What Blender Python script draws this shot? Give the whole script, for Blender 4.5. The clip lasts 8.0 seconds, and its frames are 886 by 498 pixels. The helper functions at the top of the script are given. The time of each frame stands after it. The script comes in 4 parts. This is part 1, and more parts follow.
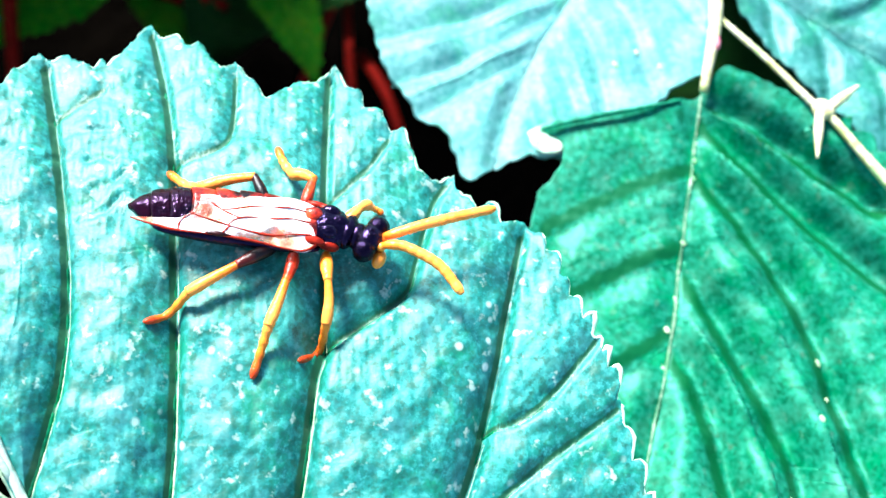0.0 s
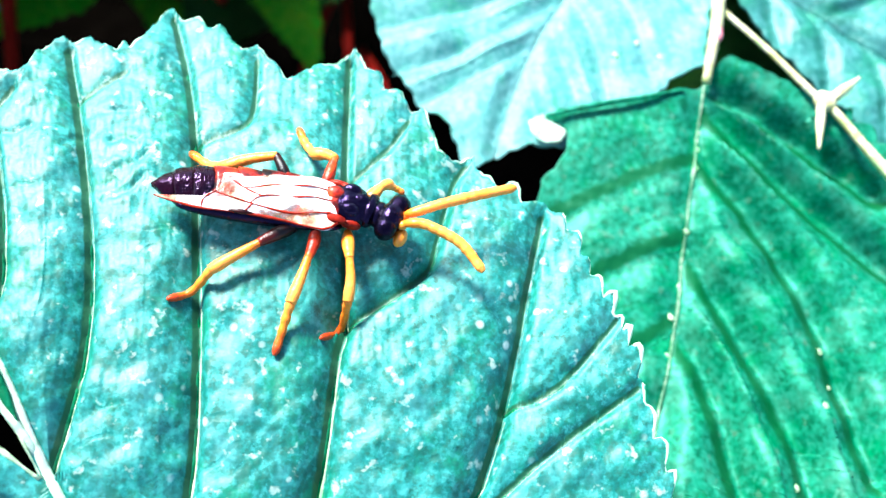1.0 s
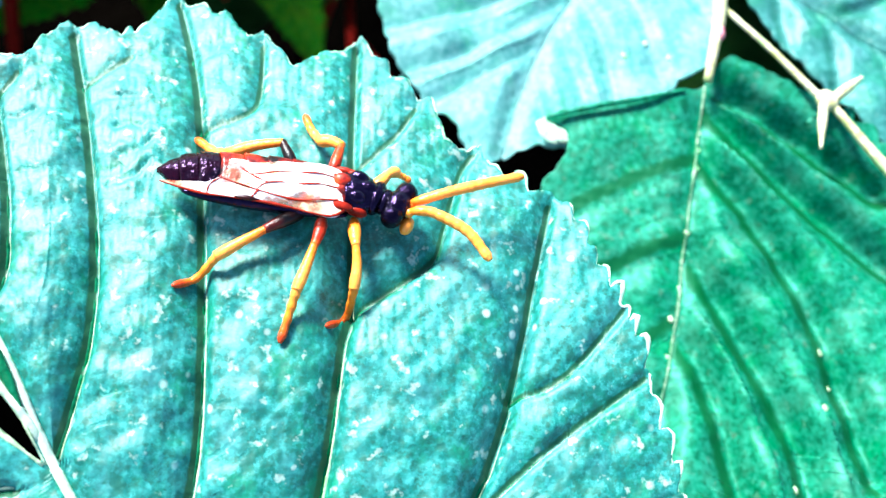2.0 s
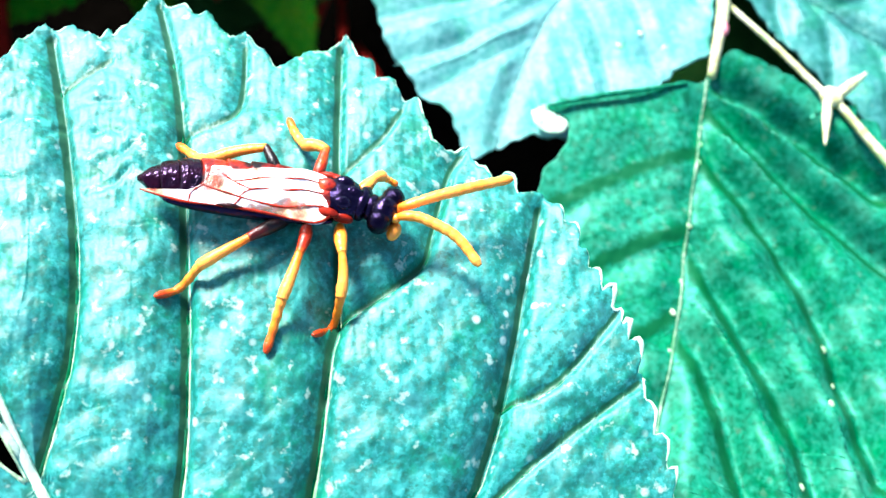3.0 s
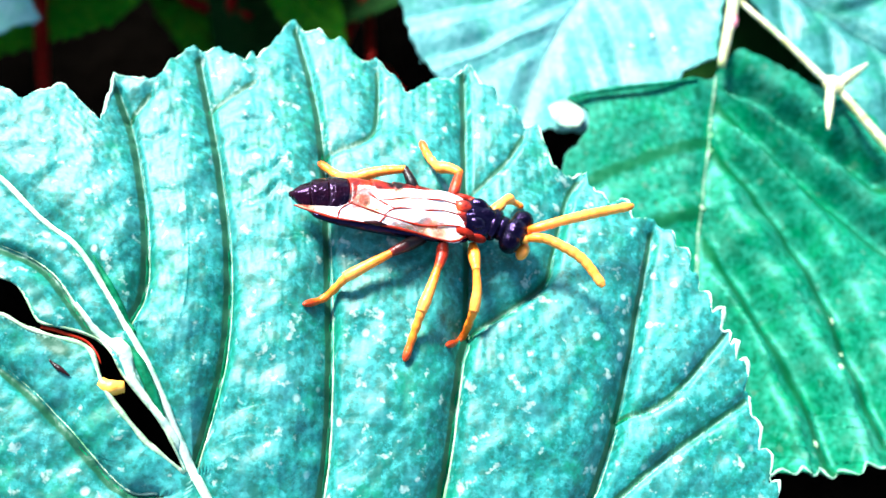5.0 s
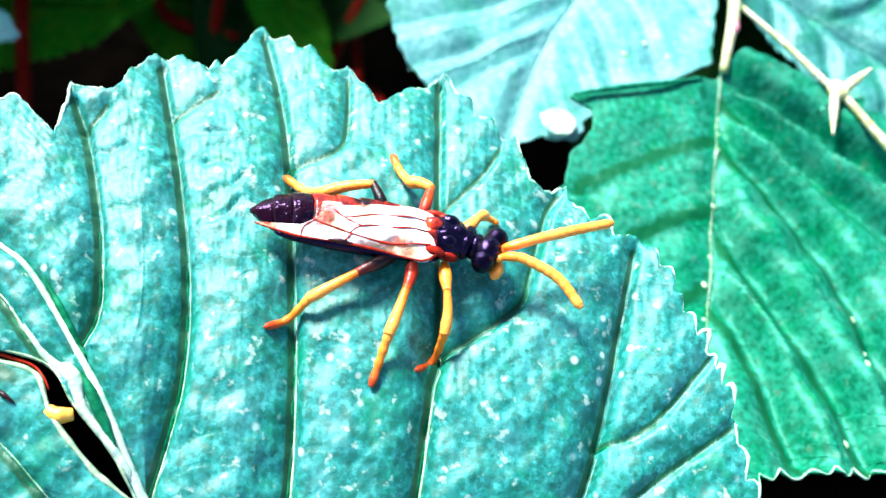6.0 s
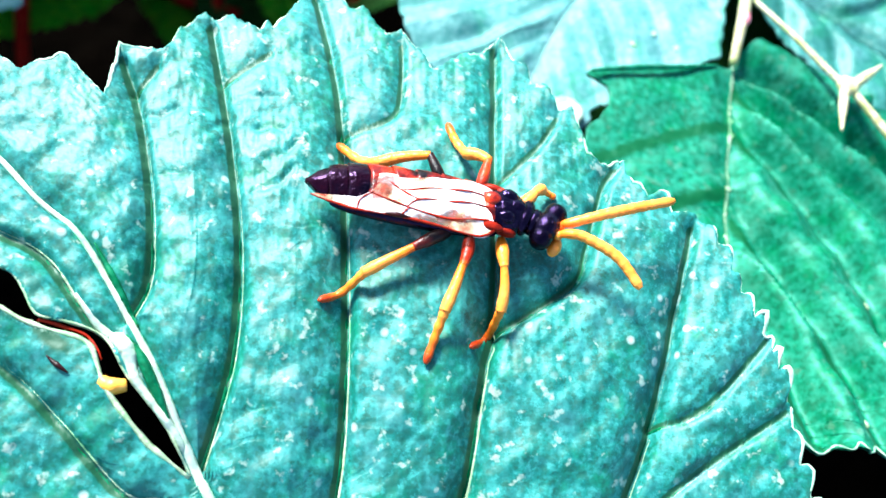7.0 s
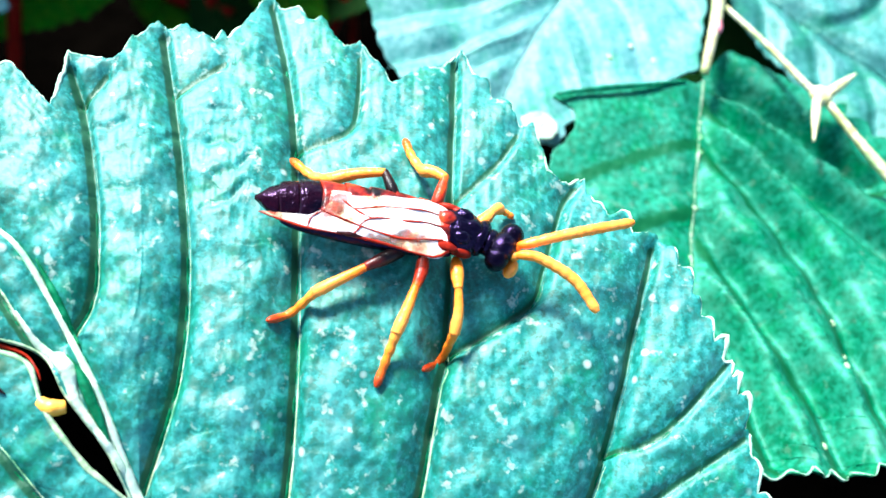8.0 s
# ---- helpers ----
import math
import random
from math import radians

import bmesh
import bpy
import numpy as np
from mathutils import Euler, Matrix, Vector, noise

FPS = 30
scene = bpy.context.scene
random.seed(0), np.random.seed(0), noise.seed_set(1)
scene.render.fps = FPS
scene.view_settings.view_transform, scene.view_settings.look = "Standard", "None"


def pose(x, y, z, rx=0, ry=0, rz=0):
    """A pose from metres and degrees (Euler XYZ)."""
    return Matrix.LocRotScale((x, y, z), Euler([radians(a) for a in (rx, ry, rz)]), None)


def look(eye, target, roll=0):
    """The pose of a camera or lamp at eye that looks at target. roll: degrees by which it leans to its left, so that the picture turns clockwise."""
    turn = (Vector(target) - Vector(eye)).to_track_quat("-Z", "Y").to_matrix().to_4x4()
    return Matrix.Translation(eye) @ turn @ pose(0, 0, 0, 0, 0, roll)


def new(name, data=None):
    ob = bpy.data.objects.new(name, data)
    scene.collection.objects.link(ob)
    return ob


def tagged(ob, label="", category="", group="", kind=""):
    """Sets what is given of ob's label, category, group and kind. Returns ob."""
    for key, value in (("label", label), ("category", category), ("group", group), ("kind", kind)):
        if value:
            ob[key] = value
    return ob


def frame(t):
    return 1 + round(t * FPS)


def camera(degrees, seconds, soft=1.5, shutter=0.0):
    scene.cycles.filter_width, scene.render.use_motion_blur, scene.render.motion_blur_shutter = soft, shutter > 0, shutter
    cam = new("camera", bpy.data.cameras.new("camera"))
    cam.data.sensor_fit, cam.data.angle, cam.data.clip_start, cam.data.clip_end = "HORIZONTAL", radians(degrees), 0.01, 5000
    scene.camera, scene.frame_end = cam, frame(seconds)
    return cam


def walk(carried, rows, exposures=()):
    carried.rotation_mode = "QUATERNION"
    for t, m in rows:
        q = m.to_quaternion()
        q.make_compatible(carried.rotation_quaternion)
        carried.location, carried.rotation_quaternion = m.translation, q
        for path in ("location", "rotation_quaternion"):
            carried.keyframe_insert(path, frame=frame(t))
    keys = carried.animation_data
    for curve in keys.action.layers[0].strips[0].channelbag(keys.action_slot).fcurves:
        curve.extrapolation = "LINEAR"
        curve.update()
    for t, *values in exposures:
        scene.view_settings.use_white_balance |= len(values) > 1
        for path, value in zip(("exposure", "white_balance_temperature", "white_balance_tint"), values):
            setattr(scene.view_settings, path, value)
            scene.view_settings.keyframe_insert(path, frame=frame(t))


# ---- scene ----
MM = 0.001
UP = 0.30            # height of the leaf over the ground, metres
NODE = (22.54, 20.36, -9.91)   # where the background shoot turns, mm from the leaf's middle

# seconds, camera, sway of the leaf with the insect, of the hanging leaf behind it (mm, degrees),
# and the shift of the pale leaves and of the canes (mm)
SWAY = [
    (0, (-1.37, -19.07, 43.87, 25.578, -8.277, 0.549), (-2.22, 0.04, -0.73, -2.31, 1.14, 0.11), (0.14, -1.36, 0.07, 3.62, -3.25, -0.61), (0.00, 0.00), (0.00, 0.00)),
    (0.5, (-1.68, -18.78, 44.10, 24.851, -8.136, 0.680), (-1.47, -0.04, -0.40, -2.56, 0.20, 0.00), (-0.13, -1.46, -0.30, 4.44, -2.35, -0.36), (-0.47, -0.34), (-0.59, -0.38)),
    (1, (-1.87, -19.60, 43.72, 25.505, -8.700, 0.659), (-1.53, 0.45, -0.56, -2.38, 0.07, -0.13), (0.23, -1.16, 0.13, 3.28, -1.61, -0.26), (-0.10, 0.19), (0.05, 0.12)),
    (1.5, (-1.79, -19.34, 42.99, 25.249, -8.546, 0.779), (-1.71, 0.49, 0.10, -1.75, 0.40, 0.45), (0.41, -1.29, -0.04, 3.30, -2.20, -0.72), (0.22, 0.11), (0.17, -0.10)),
    (1.7, (-1.95, -19.71, 43.53, 25.430, -8.643, 0.966), (-1.21, 0.69, -0.20, -2.37, 0.46, -0.22), (0.03, -1.13, -0.13, 4.12, -2.45, -0.40), (0.21, 0.03), (-0.17, 0.05)),
    (2.8, (-1.44, -18.66, 43.41, 24.593, -8.899, 0.564), (-2.16, 0.80, -0.36, -1.56, -0.31, 0.21), (0.45, -1.95, 0.03, 3.84, -1.08, 0.25), (0.15, -0.40), (0.28, -0.60)),
    (3, (-1.88, -19.24, 42.83, 25.406, -9.124, 0.763), (-1.65, 0.41, -0.27, -1.49, -0.17, 0.62), (0.35, -1.08, 0.38, 2.04, -0.30, -0.54), (0.24, 0.69), (0.39, 0.30)),
    (3.5, (-2.68, -20.13, 43.29, 25.675, -9.061, 0.765), (-0.46, 0.60, -0.16, -0.74, -0.57, -0.07), (-0.11, -0.66, 0.06, 0.64, 0.42, 0.20), (-0.38, 0.87), (-0.34, 0.50)),
    (4, (-2.59, -19.55, 43.33, 25.447, -9.360, 0.576), (-0.90, -0.12, 0.18, -0.30, 0.71, 0.78), (0.44, -0.61, 0.11, 0.70, -0.43, -0.16), (0.13, 0.89), (0.33, 0.57)),
    (4.5, (-4.59, -20.67, 44.57, 25.826, -9.936, 0.964), (0.44, -0.25, -0.30, -0.05, 0.98, 1.11), (0.78, 0.24, 0.21, -0.20, 0.69, -0.41), (0.12, 1.65), (0.57, 1.25)),
    (4.7, (-4.80, -22.13, 45.32, 26.329, -9.552, 1.405), (1.74, 0.02, -0.58, -0.84, 0.20, -0.55), (-0.49, 1.21, -0.07, -0.50, 0.72, 0.06), (-0.92, 2.43), (-0.81, 2.00)),
    (5.8, (-3.75, -20.04, 42.81, 27.010, -9.102, 1.659), (1.26, -0.49, 0.62, 3.55, -0.08, 0.15), (-0.69, 0.57, -0.38, -3.36, -0.74, -0.94), (-1.21, 1.08), (-0.15, 3.13)),
    (6, (-4.18, -21.31, 42.84, 28.118, -9.708, 1.117), (0.94, -0.49, -0.19, 1.17, -0.47, -0.84), (-0.04, 1.73, 0.50, -3.91, 1.39, 0.37), (-0.97, 2.73), (-0.03, 3.33)),
    (6.5, (-4.67, -21.40, 42.28, 27.482, -10.016, 2.005), (1.77, 0.05, 0.68, 2.13, -0.43, -0.50), (-0.18, 1.27, -0.14, -5.22, 1.90, -0.04), (-1.42, 1.59), (-0.60, 2.35)),
    (7, (-5.47, -21.56, 41.85, 27.324, -11.185, 2.337), (2.55, -0.47, 0.41, 4.01, -1.56, -0.58), (-0.04, 1.93, 0.19, -8.00, 4.79, -0.07), (-1.41, 2.30), (-0.48, 2.98)),
    (7.5, (-4.96, -21.41, 42.27, 27.387, -10.622, 2.490), (2.74, -0.57, 0.87, 2.24, -0.05, -0.65), (-0.47, 1.99, -0.45, -5.90, 2.01, -0.13), (-1.27, 2.16), (-1.07, 2.76)),
    (8, (-3.83, -20.36, 42.37, 26.797, -10.616, 2.242), (1.82, -1.05, 0.89, 3.55, 0.09, -0.99), (-0.56, 1.68, -0.76, -6.33, 1.45, 0.47), (-1.91, 1.40), (-1.31, 2.36)),
]
cam = camera(45.0, 8.0, soft=1.5)


def mm(x, y, z, rx=0, ry=0, rz=0):
    return pose(x * MM, y * MM, UP + z * MM, rx, ry, rz)


walk(cam, [(t, mm(*c)) for t, c, *rest in SWAY], exposures=[(0, 2.70, 5900, 3), (3, 2.65, 5900, 3), (5, 2.65, 5900, 3), (6.5, 2.51, 5900, 3), (8, 2.51, 5900, 3)])
cam.data.dof.use_dof = True
cam.data.dof.focus_distance = 0.048
cam.data.dof.aperture_fstop = 64

# ---- light ----
SUN_DIR = Vector((-0.65, 0.78, 1.0)).normalized()
world = bpy.data.worlds.new("sky")
scene.world = world
world.use_nodes = True
wn = world.node_tree.nodes
sky = wn.new("ShaderNodeTexSky")
sky.sky_type = "NISHITA"
sky.sun_disc = False
sky.sun_elevation = math.asin(SUN_DIR.z)
sky.sun_rotation = math.atan2(SUN_DIR.x, SUN_DIR.y)
world.node_tree.links.new(sky.outputs[0], wn["Background"].inputs[0])
wn["Background"].inputs[1].default_value = 0.054
sun = new("sun", bpy.data.lights.new("sun", "SUN"))
sun.data.energy = 2.95
sun.data.angle = radians(15)
sun.data.color = (1.0, 0.96, 0.90)
sun.matrix_world = look(SUN_DIR * 5, (0, 0, 0))


# ---- materials ----
class Nodes:
    """A small wrapper to write node materials shortly."""

    def __init__(self, name):
        self.mat = bpy.data.materials.new(name)
        self.mat.use_nodes = True
        self.tree = self.mat.node_tree
        self.bsdf = self.tree.nodes["Principled BSDF"]
        self.co = self.tree.nodes.new("ShaderNodeTexCoord").outputs["Object"]

    def add(self, kind, **inputs):
        n = self.tree.nodes.new(kind)
        for k, v in inputs.items():
            self.put(n.inputs[k.replace("_", " ")], v)
        return n

    def put(self, socket, v):
        if isinstance(v, bpy.types.NodeSocket):
            self.tree.links.new(v, socket)
        else:
            socket.default_value = v

    def noise(self, scale, detail=3.0, rough=0.55):
        return self.add("ShaderNodeTexNoise", Vector=self.co, Scale=scale, Detail=detail, Roughness=rough).outputs["Fac"]

    def voronoi(self, scale, feature="F1"):
        n = self.add("ShaderNodeTexVoronoi", Vector=self.co, Scale=scale)
        n.feature = feature
        return n.outputs["Distance"]

    def ramp(self, fac, *stops):
        n = self.add("ShaderNodeValToRGB", Fac=fac)
        e = n.color_ramp.elements
        while len(e) < len(stops):
            e.new(0.5)
        for el, (at, col) in zip(e, stops):
            el.position, el.color = at, (*col, 1)
        return n.outputs["Color"]

    def mix(self, fac, a, b, blend="MIX"):
        n = self.tree.nodes.new("ShaderNodeMix")
        n.data_type, n.blend_type = "RGBA", blend
        self.put(n.inputs["Factor"], fac)
        self.put(n.inputs["A"], a)
        self.put(n.inputs["B"], b)
        return n.outputs["Result"]

    def math(self, op, a, b):
        n = self.tree.nodes.new("ShaderNodeMath")
        n.operation = op
        self.put(n.inputs[0], a)
        self.put(n.inputs[1], b)
        return n.outputs[0]

    def bump(self, height, distance, strength=1.0, normal=None):
        n = self.add("ShaderNodeBump", Height=height, Distance=distance, Strength=strength)
        if normal:
            self.put(n.inputs["Normal"], normal)
        return n.outputs["Normal"]

    def done(self, color, rough=0.5, normal=None, **more):
        self.put(self.bsdf.inputs["Base Color"], color if isinstance(color, bpy.types.NodeSocket) else (*color, 1))
        self.put(self.bsdf.inputs["Roughness"], rough)
        if normal:
            self.put(self.bsdf.inputs["Normal"], normal)
        for k, v in more.items():
            self.put(self.bsdf.inputs[k.replace("_", " ")], v)
        return self.mat


def leaf_material(name, dark, mid, pale, rough=0.45, fleck=0.12, spec=0.5, net=0.0, tint=(1, 1, 1), bed=None, relief=1.0):
    """Leaf skin: cell net, blotches, pale flecks and a waxy sheen; bed: the green of its vein furrows with their shade
    painted in.
    """
    n = Nodes(name)
    blotch = n.noise(240, 5, 0.62)
    fine = n.noise(1900, 6, 0.75)
    base = n.ramp(blotch, (0.18, dark), (0.5, mid), (0.80, pale))
    base = n.mix(n.ramp(fine, (0.50, (0, 0, 0)), (0.60, (1, 1, 1))), base, (*dark, 1))
    base = n.mix(n.ramp(fine, (0.38, (0.9, 0.9, 0.9)), (0.46, (0, 0, 0))), base, (*pale, 1))
    hue = n.noise(430, 3, 0.6)
    base = n.mix(n.ramp(hue, (0.34, (0.75, 0.75, 0.75)), (0.47, (0, 0, 0))), base, (*[a * b for a, b in zip(mid, (0.45, 1.05, 0.66))], 1))
    base = n.mix(n.ramp(hue, (0.53, (0, 0, 0)), (0.68, (0.8, 0.8, 0.8))), base, (mid[0] + 0.16 * mid[1], mid[1] * 1.06, mid[2] * 1.25, 1))
    grey = n.noise(2600, 2, 0.5)
    base = n.mix(n.ramp(grey, (0.36, (0.5, 0.5, 0.5)), (0.48, (0, 0, 0))), base, (*dark, 1))
    base = n.mix(n.ramp(grey, (0.53, (0, 0, 0)), (0.66, (0.5, 0.5, 0.5))), base, (*pale, 1))
    specks = n.noise(1150, 3, 0.6)
    base = n.mix(n.ramp(specks, (0.33, (0.8, 0.8, 0.8)), (0.40, (0, 0, 0))), base, (*dark, 1))
    flecks = n.ramp(specks, (0.62, (0, 0, 0)), (0.70, (1, 1, 1)))
    base = n.mix(n.math("MULTIPLY", flecks, fleck), base, (0.55, 0.62, 0.52, 1))
    dots = n.ramp(n.voronoi(820), (0.10, (1, 1, 1)), (0.20, (0, 0, 0)))
    dots = n.math("MULTIPLY", dots, n.ramp(n.noise(150, 2), (0.50, (0, 0, 0)), (0.62, (1, 1, 1))))
    base = n.mix(n.math("MULTIPLY", dots, min(1.0, fleck * 1.6)), base, (0.50, 0.60, 0.55, 1))
    if net:
        wave = n.add("ShaderNodeTexWave", Vector=n.co, Scale=190.0, Distortion=11.0, Detail=4.0, Detail_Scale=1.3)
        wave.bands_direction = "Y"
        line = n.ramp(wave.outputs["Fac"], (0.02, (1, 1, 1)), (0.16, (0, 0, 0)))
        line = n.math("MULTIPLY", line, n.ramp(n.noise(330, 2), (0.48, (0, 0, 0)), (0.66, (1, 1, 1))))
        base = n.mix(n.math("MULTIPLY", line, net), base, (*dark, 1))
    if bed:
        # Darker green on the veins' shaded side puts their shade into the colour.
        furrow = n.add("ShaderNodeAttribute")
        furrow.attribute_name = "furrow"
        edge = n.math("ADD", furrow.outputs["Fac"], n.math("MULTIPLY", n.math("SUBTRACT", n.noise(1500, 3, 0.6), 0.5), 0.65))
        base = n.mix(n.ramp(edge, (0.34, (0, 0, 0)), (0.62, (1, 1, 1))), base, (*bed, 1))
    cells = n.voronoi(1500, "DISTANCE_TO_EDGE")
    nor = n.bump(cells, 0.00010, 0.36 * relief)
    nor = n.bump(n.noise(560, 3, 0.5), 0.00018, 0.5 * relief, nor)
    nor = n.bump(n.noise(1250, 3, 0.6), 0.00009, 0.6 * relief, nor)
    if net:
        nor = n.bump(n.math("SUBTRACT", 1.0, line), 0.00004, 0.45, nor)
    return n.done(base, n.math("ADD", n.math("MULTIPLY", blotch, 0.2), rough - 0.1), nor, Specular_IOR_Level=spec, Specular_Tint=(*tint, 1))


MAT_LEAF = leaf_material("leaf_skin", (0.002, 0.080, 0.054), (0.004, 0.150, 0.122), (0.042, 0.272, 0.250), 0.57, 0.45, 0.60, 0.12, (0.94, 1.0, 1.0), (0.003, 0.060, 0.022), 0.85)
# This leaf's darker green base also stands in for its weaker sky reflection.
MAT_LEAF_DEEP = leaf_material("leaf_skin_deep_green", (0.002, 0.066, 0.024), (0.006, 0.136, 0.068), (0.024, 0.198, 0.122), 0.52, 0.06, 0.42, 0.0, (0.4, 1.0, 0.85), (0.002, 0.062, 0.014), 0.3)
MAT_LEAF_TEAL = leaf_material("leaf_skin_teal", (0.012, 0.105, 0.085), (0.028, 0.155, 0.135), (0.06, 0.22, 0.20), 0.55, 0.06, 0.5, 0.0, (0.9, 1.0, 1.0), (0.008, 0.10, 0.07), 0.35)
MAT_LEAF_PALE = leaf_material("leaf_skin_pale", (0.045, 0.19, 0.18), (0.075, 0.24, 0.23), (0.13, 0.31, 0.30), 0.6, 0.04, 0.5, 0.0, (1, 1, 1), (0.020, 0.17, 0.16), 0.35)
MAT_VEIN = leaf_material("leaf_vein", (0.20, 0.30, 0.16), (0.32, 0.42, 0.25), (0.46, 0.54, 0.36), 0.5, 0.05)
MAT_RIM = leaf_material("leaf_margin", (0.22, 0.38, 0.27), (0.36, 0.52, 0.38), (0.52, 0.62, 0.46), 0.5, 0.1)
MAT_SHADED_BED = leaf_material("shaded_vein_bed", (0.003, 0.065, 0.024), (0.005, 0.105, 0.042), (0.012, 0.15, 0.07), 0.6, 0.0, 0.25, 0.0, (0.4, 1.0, 0.7))
MAT_MIDRIB = leaf_material("leaf_midrib", (0.30, 0.42, 0.30), (0.42, 0.54, 0.42), (0.55, 0.64, 0.52), 0.5, 0.1)
MAT_VEIN_DEEP = leaf_material("deep_green_vein", (0.03, 0.13, 0.06), (0.06, 0.18, 0.09), (0.30, 0.36, 0.24), 0.5, 0.3)
MAT_CANE = leaf_material("cane_bark", (0.32, 0.32, 0.10), (0.46, 0.43, 0.20), (0.60, 0.56, 0.44), 0.5, 0.05)
MAT_RED = leaf_material("red_stalk", (0.20, 0.006, 0.003), (0.34, 0.010, 0.005), (0.44, 0.018, 0.010), 0.6, 0.0, 0.05)
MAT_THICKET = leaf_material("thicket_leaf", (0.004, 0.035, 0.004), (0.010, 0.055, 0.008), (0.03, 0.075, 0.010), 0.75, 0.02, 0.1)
MAT_UNDER = leaf_material("undergrowth_leaf", (0.010, 0.15, 0.004), (0.03, 0.28, 0.008), (0.20, 0.32, 0.010), 0.75, 0.0, 0.05)


def plain_material(name, a, b, rough, scale=2500, spec=0.5, relief=0.00003, tint=(1, 1, 1)):
    n = Nodes(name)
    f = n.noise(scale, 4, 0.6)
    return n.done(n.ramp(f, (0.35, a), (0.65, b)), rough, n.bump(n.noise(scale * 3, 3), relief, 0.6), Specular_IOR_Level=spec, Specular_Tint=(*tint, 1))


MAT_BLACK = plain_material("black_cuticle", (0.0003, 0.0002, 0.0005), (0.001, 0.0004, 0.002), 0.13, 1700, 0.34, 0.00010, (0.55, 0.32, 1.0))
MAT_EYE = plain_material("black_eye", (0.0003, 0.0002, 0.0005), (0.0008, 0.0004, 0.002), 0.14, 3000, 0.20, 0.00007, (0.55, 0.32, 1.0))
MAT_YELLOW = plain_material("yellow_cuticle", (0.76, 0.18, 0.006), (0.92, 0.32, 0.03), 0.33)
MAT_PALE_YELLOW = plain_material("pale_yellow_cuticle", (0.74, 0.30, 0.02), (0.86, 0.46, 0.07), 0.4)
MAT_RUST = plain_material("rust_cuticle", (0.10, 0.004, 0.002), (0.42, 0.020, 0.005), 0.4, 1200, 0.12)
MAT_MAROON = plain_material("maroon_cuticle", (0.003, 0.0006, 0.001), (0.035, 0.003, 0.004), 0.35, 1500, 0.2)


MAT_TIP = plain_material("dark_abdomen_tip", (0.0003, 0.0002, 0.0005), (0.010, 0.0006, 0.002), 0.16, 900, 0.24, 0.00016, (0.75, 0.4, 1.0))


def leg_material():
    """Cuticle that passes along a limb from near black through rust, yellow and amber to red, by the mesh attribute tone."""
    n = Nodes("limb_cuticle")
    tone = n.add("ShaderNodeAttribute")
    tone.attribute_name = "tone"
    at = n.math("ADD", tone.outputs["Fac"], n.math("MULTIPLY", n.math("SUBTRACT", n.noise(1500, 3, 0.6), 0.5), 0.22))
    c = n.ramp(at, (0.04, (0.004, 0.0008, 0.001)), (0.16, (0.07, 0.004, 0.002)), (0.26, (0.44, 0.025, 0.004)), (0.38, (0.86, 0.20, 0.008)), (0.52, (0.95, 0.32, 0.05)),
               (0.72, (0.82, 0.20, 0.010)), (0.86, (0.62, 0.10, 0.006)), (1.0, (0.45, 0.04, 0.005)))
    return n.done(c, 0.36, n.bump(n.noise(4200, 3, 0.6), 0.00007, 0.7), Specular_IOR_Level=0.28)


def abdomen_material():
    n = Nodes("abdomen_cuticle")
    c = n.ramp(n.noise(820, 3, 0.6), (0.36, (0.004, 0.0005, 0.001)), (0.46, (0.16, 0.006, 0.003)), (0.57, (0.46, 0.022, 0.005)), (0.70, (0.66, 0.12, 0.02)))
    return n.done(c, 0.32, n.bump(n.noise(2400, 3, 0.6), 0.0001, 0.7), Specular_IOR_Level=0.3)


def wing_material():
    """Thin clear membrane with the sky's glare put into its white, clearer and stained rust in patches."""
    n = Nodes("wing_membrane")
    f = n.noise(620, 4, 0.6)
    c = n.ramp(f, (0.36, (0.60, 0.12, 0.06)), (0.43, (0.80, 0.56, 0.34)), (0.51, (0.86, 0.76, 0.74)), (0.66, (0.88, 0.86, 0.90)))
    clear = n.ramp(n.noise(520, 3, 0.6), (0.41, (0.12, 0.12, 0.12)), (0.48, (0.60, 0.60, 0.60)), (0.56, (0.92, 0.92, 0.92)))
    return n.done(c, 0.2, n.bump(n.noise(1500, 3, 0.6), 0.00010, 0.6), Alpha=clear)


MAT_LIMB = leg_material()
MAT_ABDOMEN = abdomen_material()
MAT_WING = wing_material()


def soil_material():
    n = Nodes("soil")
    # Near-black base puts the deep shade below the leaves into the colour.
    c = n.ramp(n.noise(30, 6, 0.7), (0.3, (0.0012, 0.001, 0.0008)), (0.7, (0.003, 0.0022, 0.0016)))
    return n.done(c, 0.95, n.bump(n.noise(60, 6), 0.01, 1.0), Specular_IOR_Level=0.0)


MAT_SOIL = soil_material()


# ---- mesh helpers (all lengths in mm) ----
def mesh(name, verts, faces, material, smooth=True):
    me = bpy.data.meshes.new(name)
    me.from_pydata((np.asarray(verts, float) * MM).tolist(), [], faces)
    me.materials.append(material)
    if smooth:
        me.shade_smooth()
    me.update()
    return me


def marked(me, name, values):
    """Gives each point of a mesh a number that its material reads."""
    me.attributes.new(name, "FLOAT", "POINT").data.foreach_set("value", np.asarray(values, np.float32))
    return me


def part(name, me, parent, label=""):
    ob = new(name, me)
    ob.parent = parent
    return tagged(ob, label=label)


def thing(name, m, label, category, group="", kind=""):
    ob = new(name)
    ob.empty_display_size = 0.005
    ob.matrix_basis = m
    return tagged(ob, label, category, group, kind)


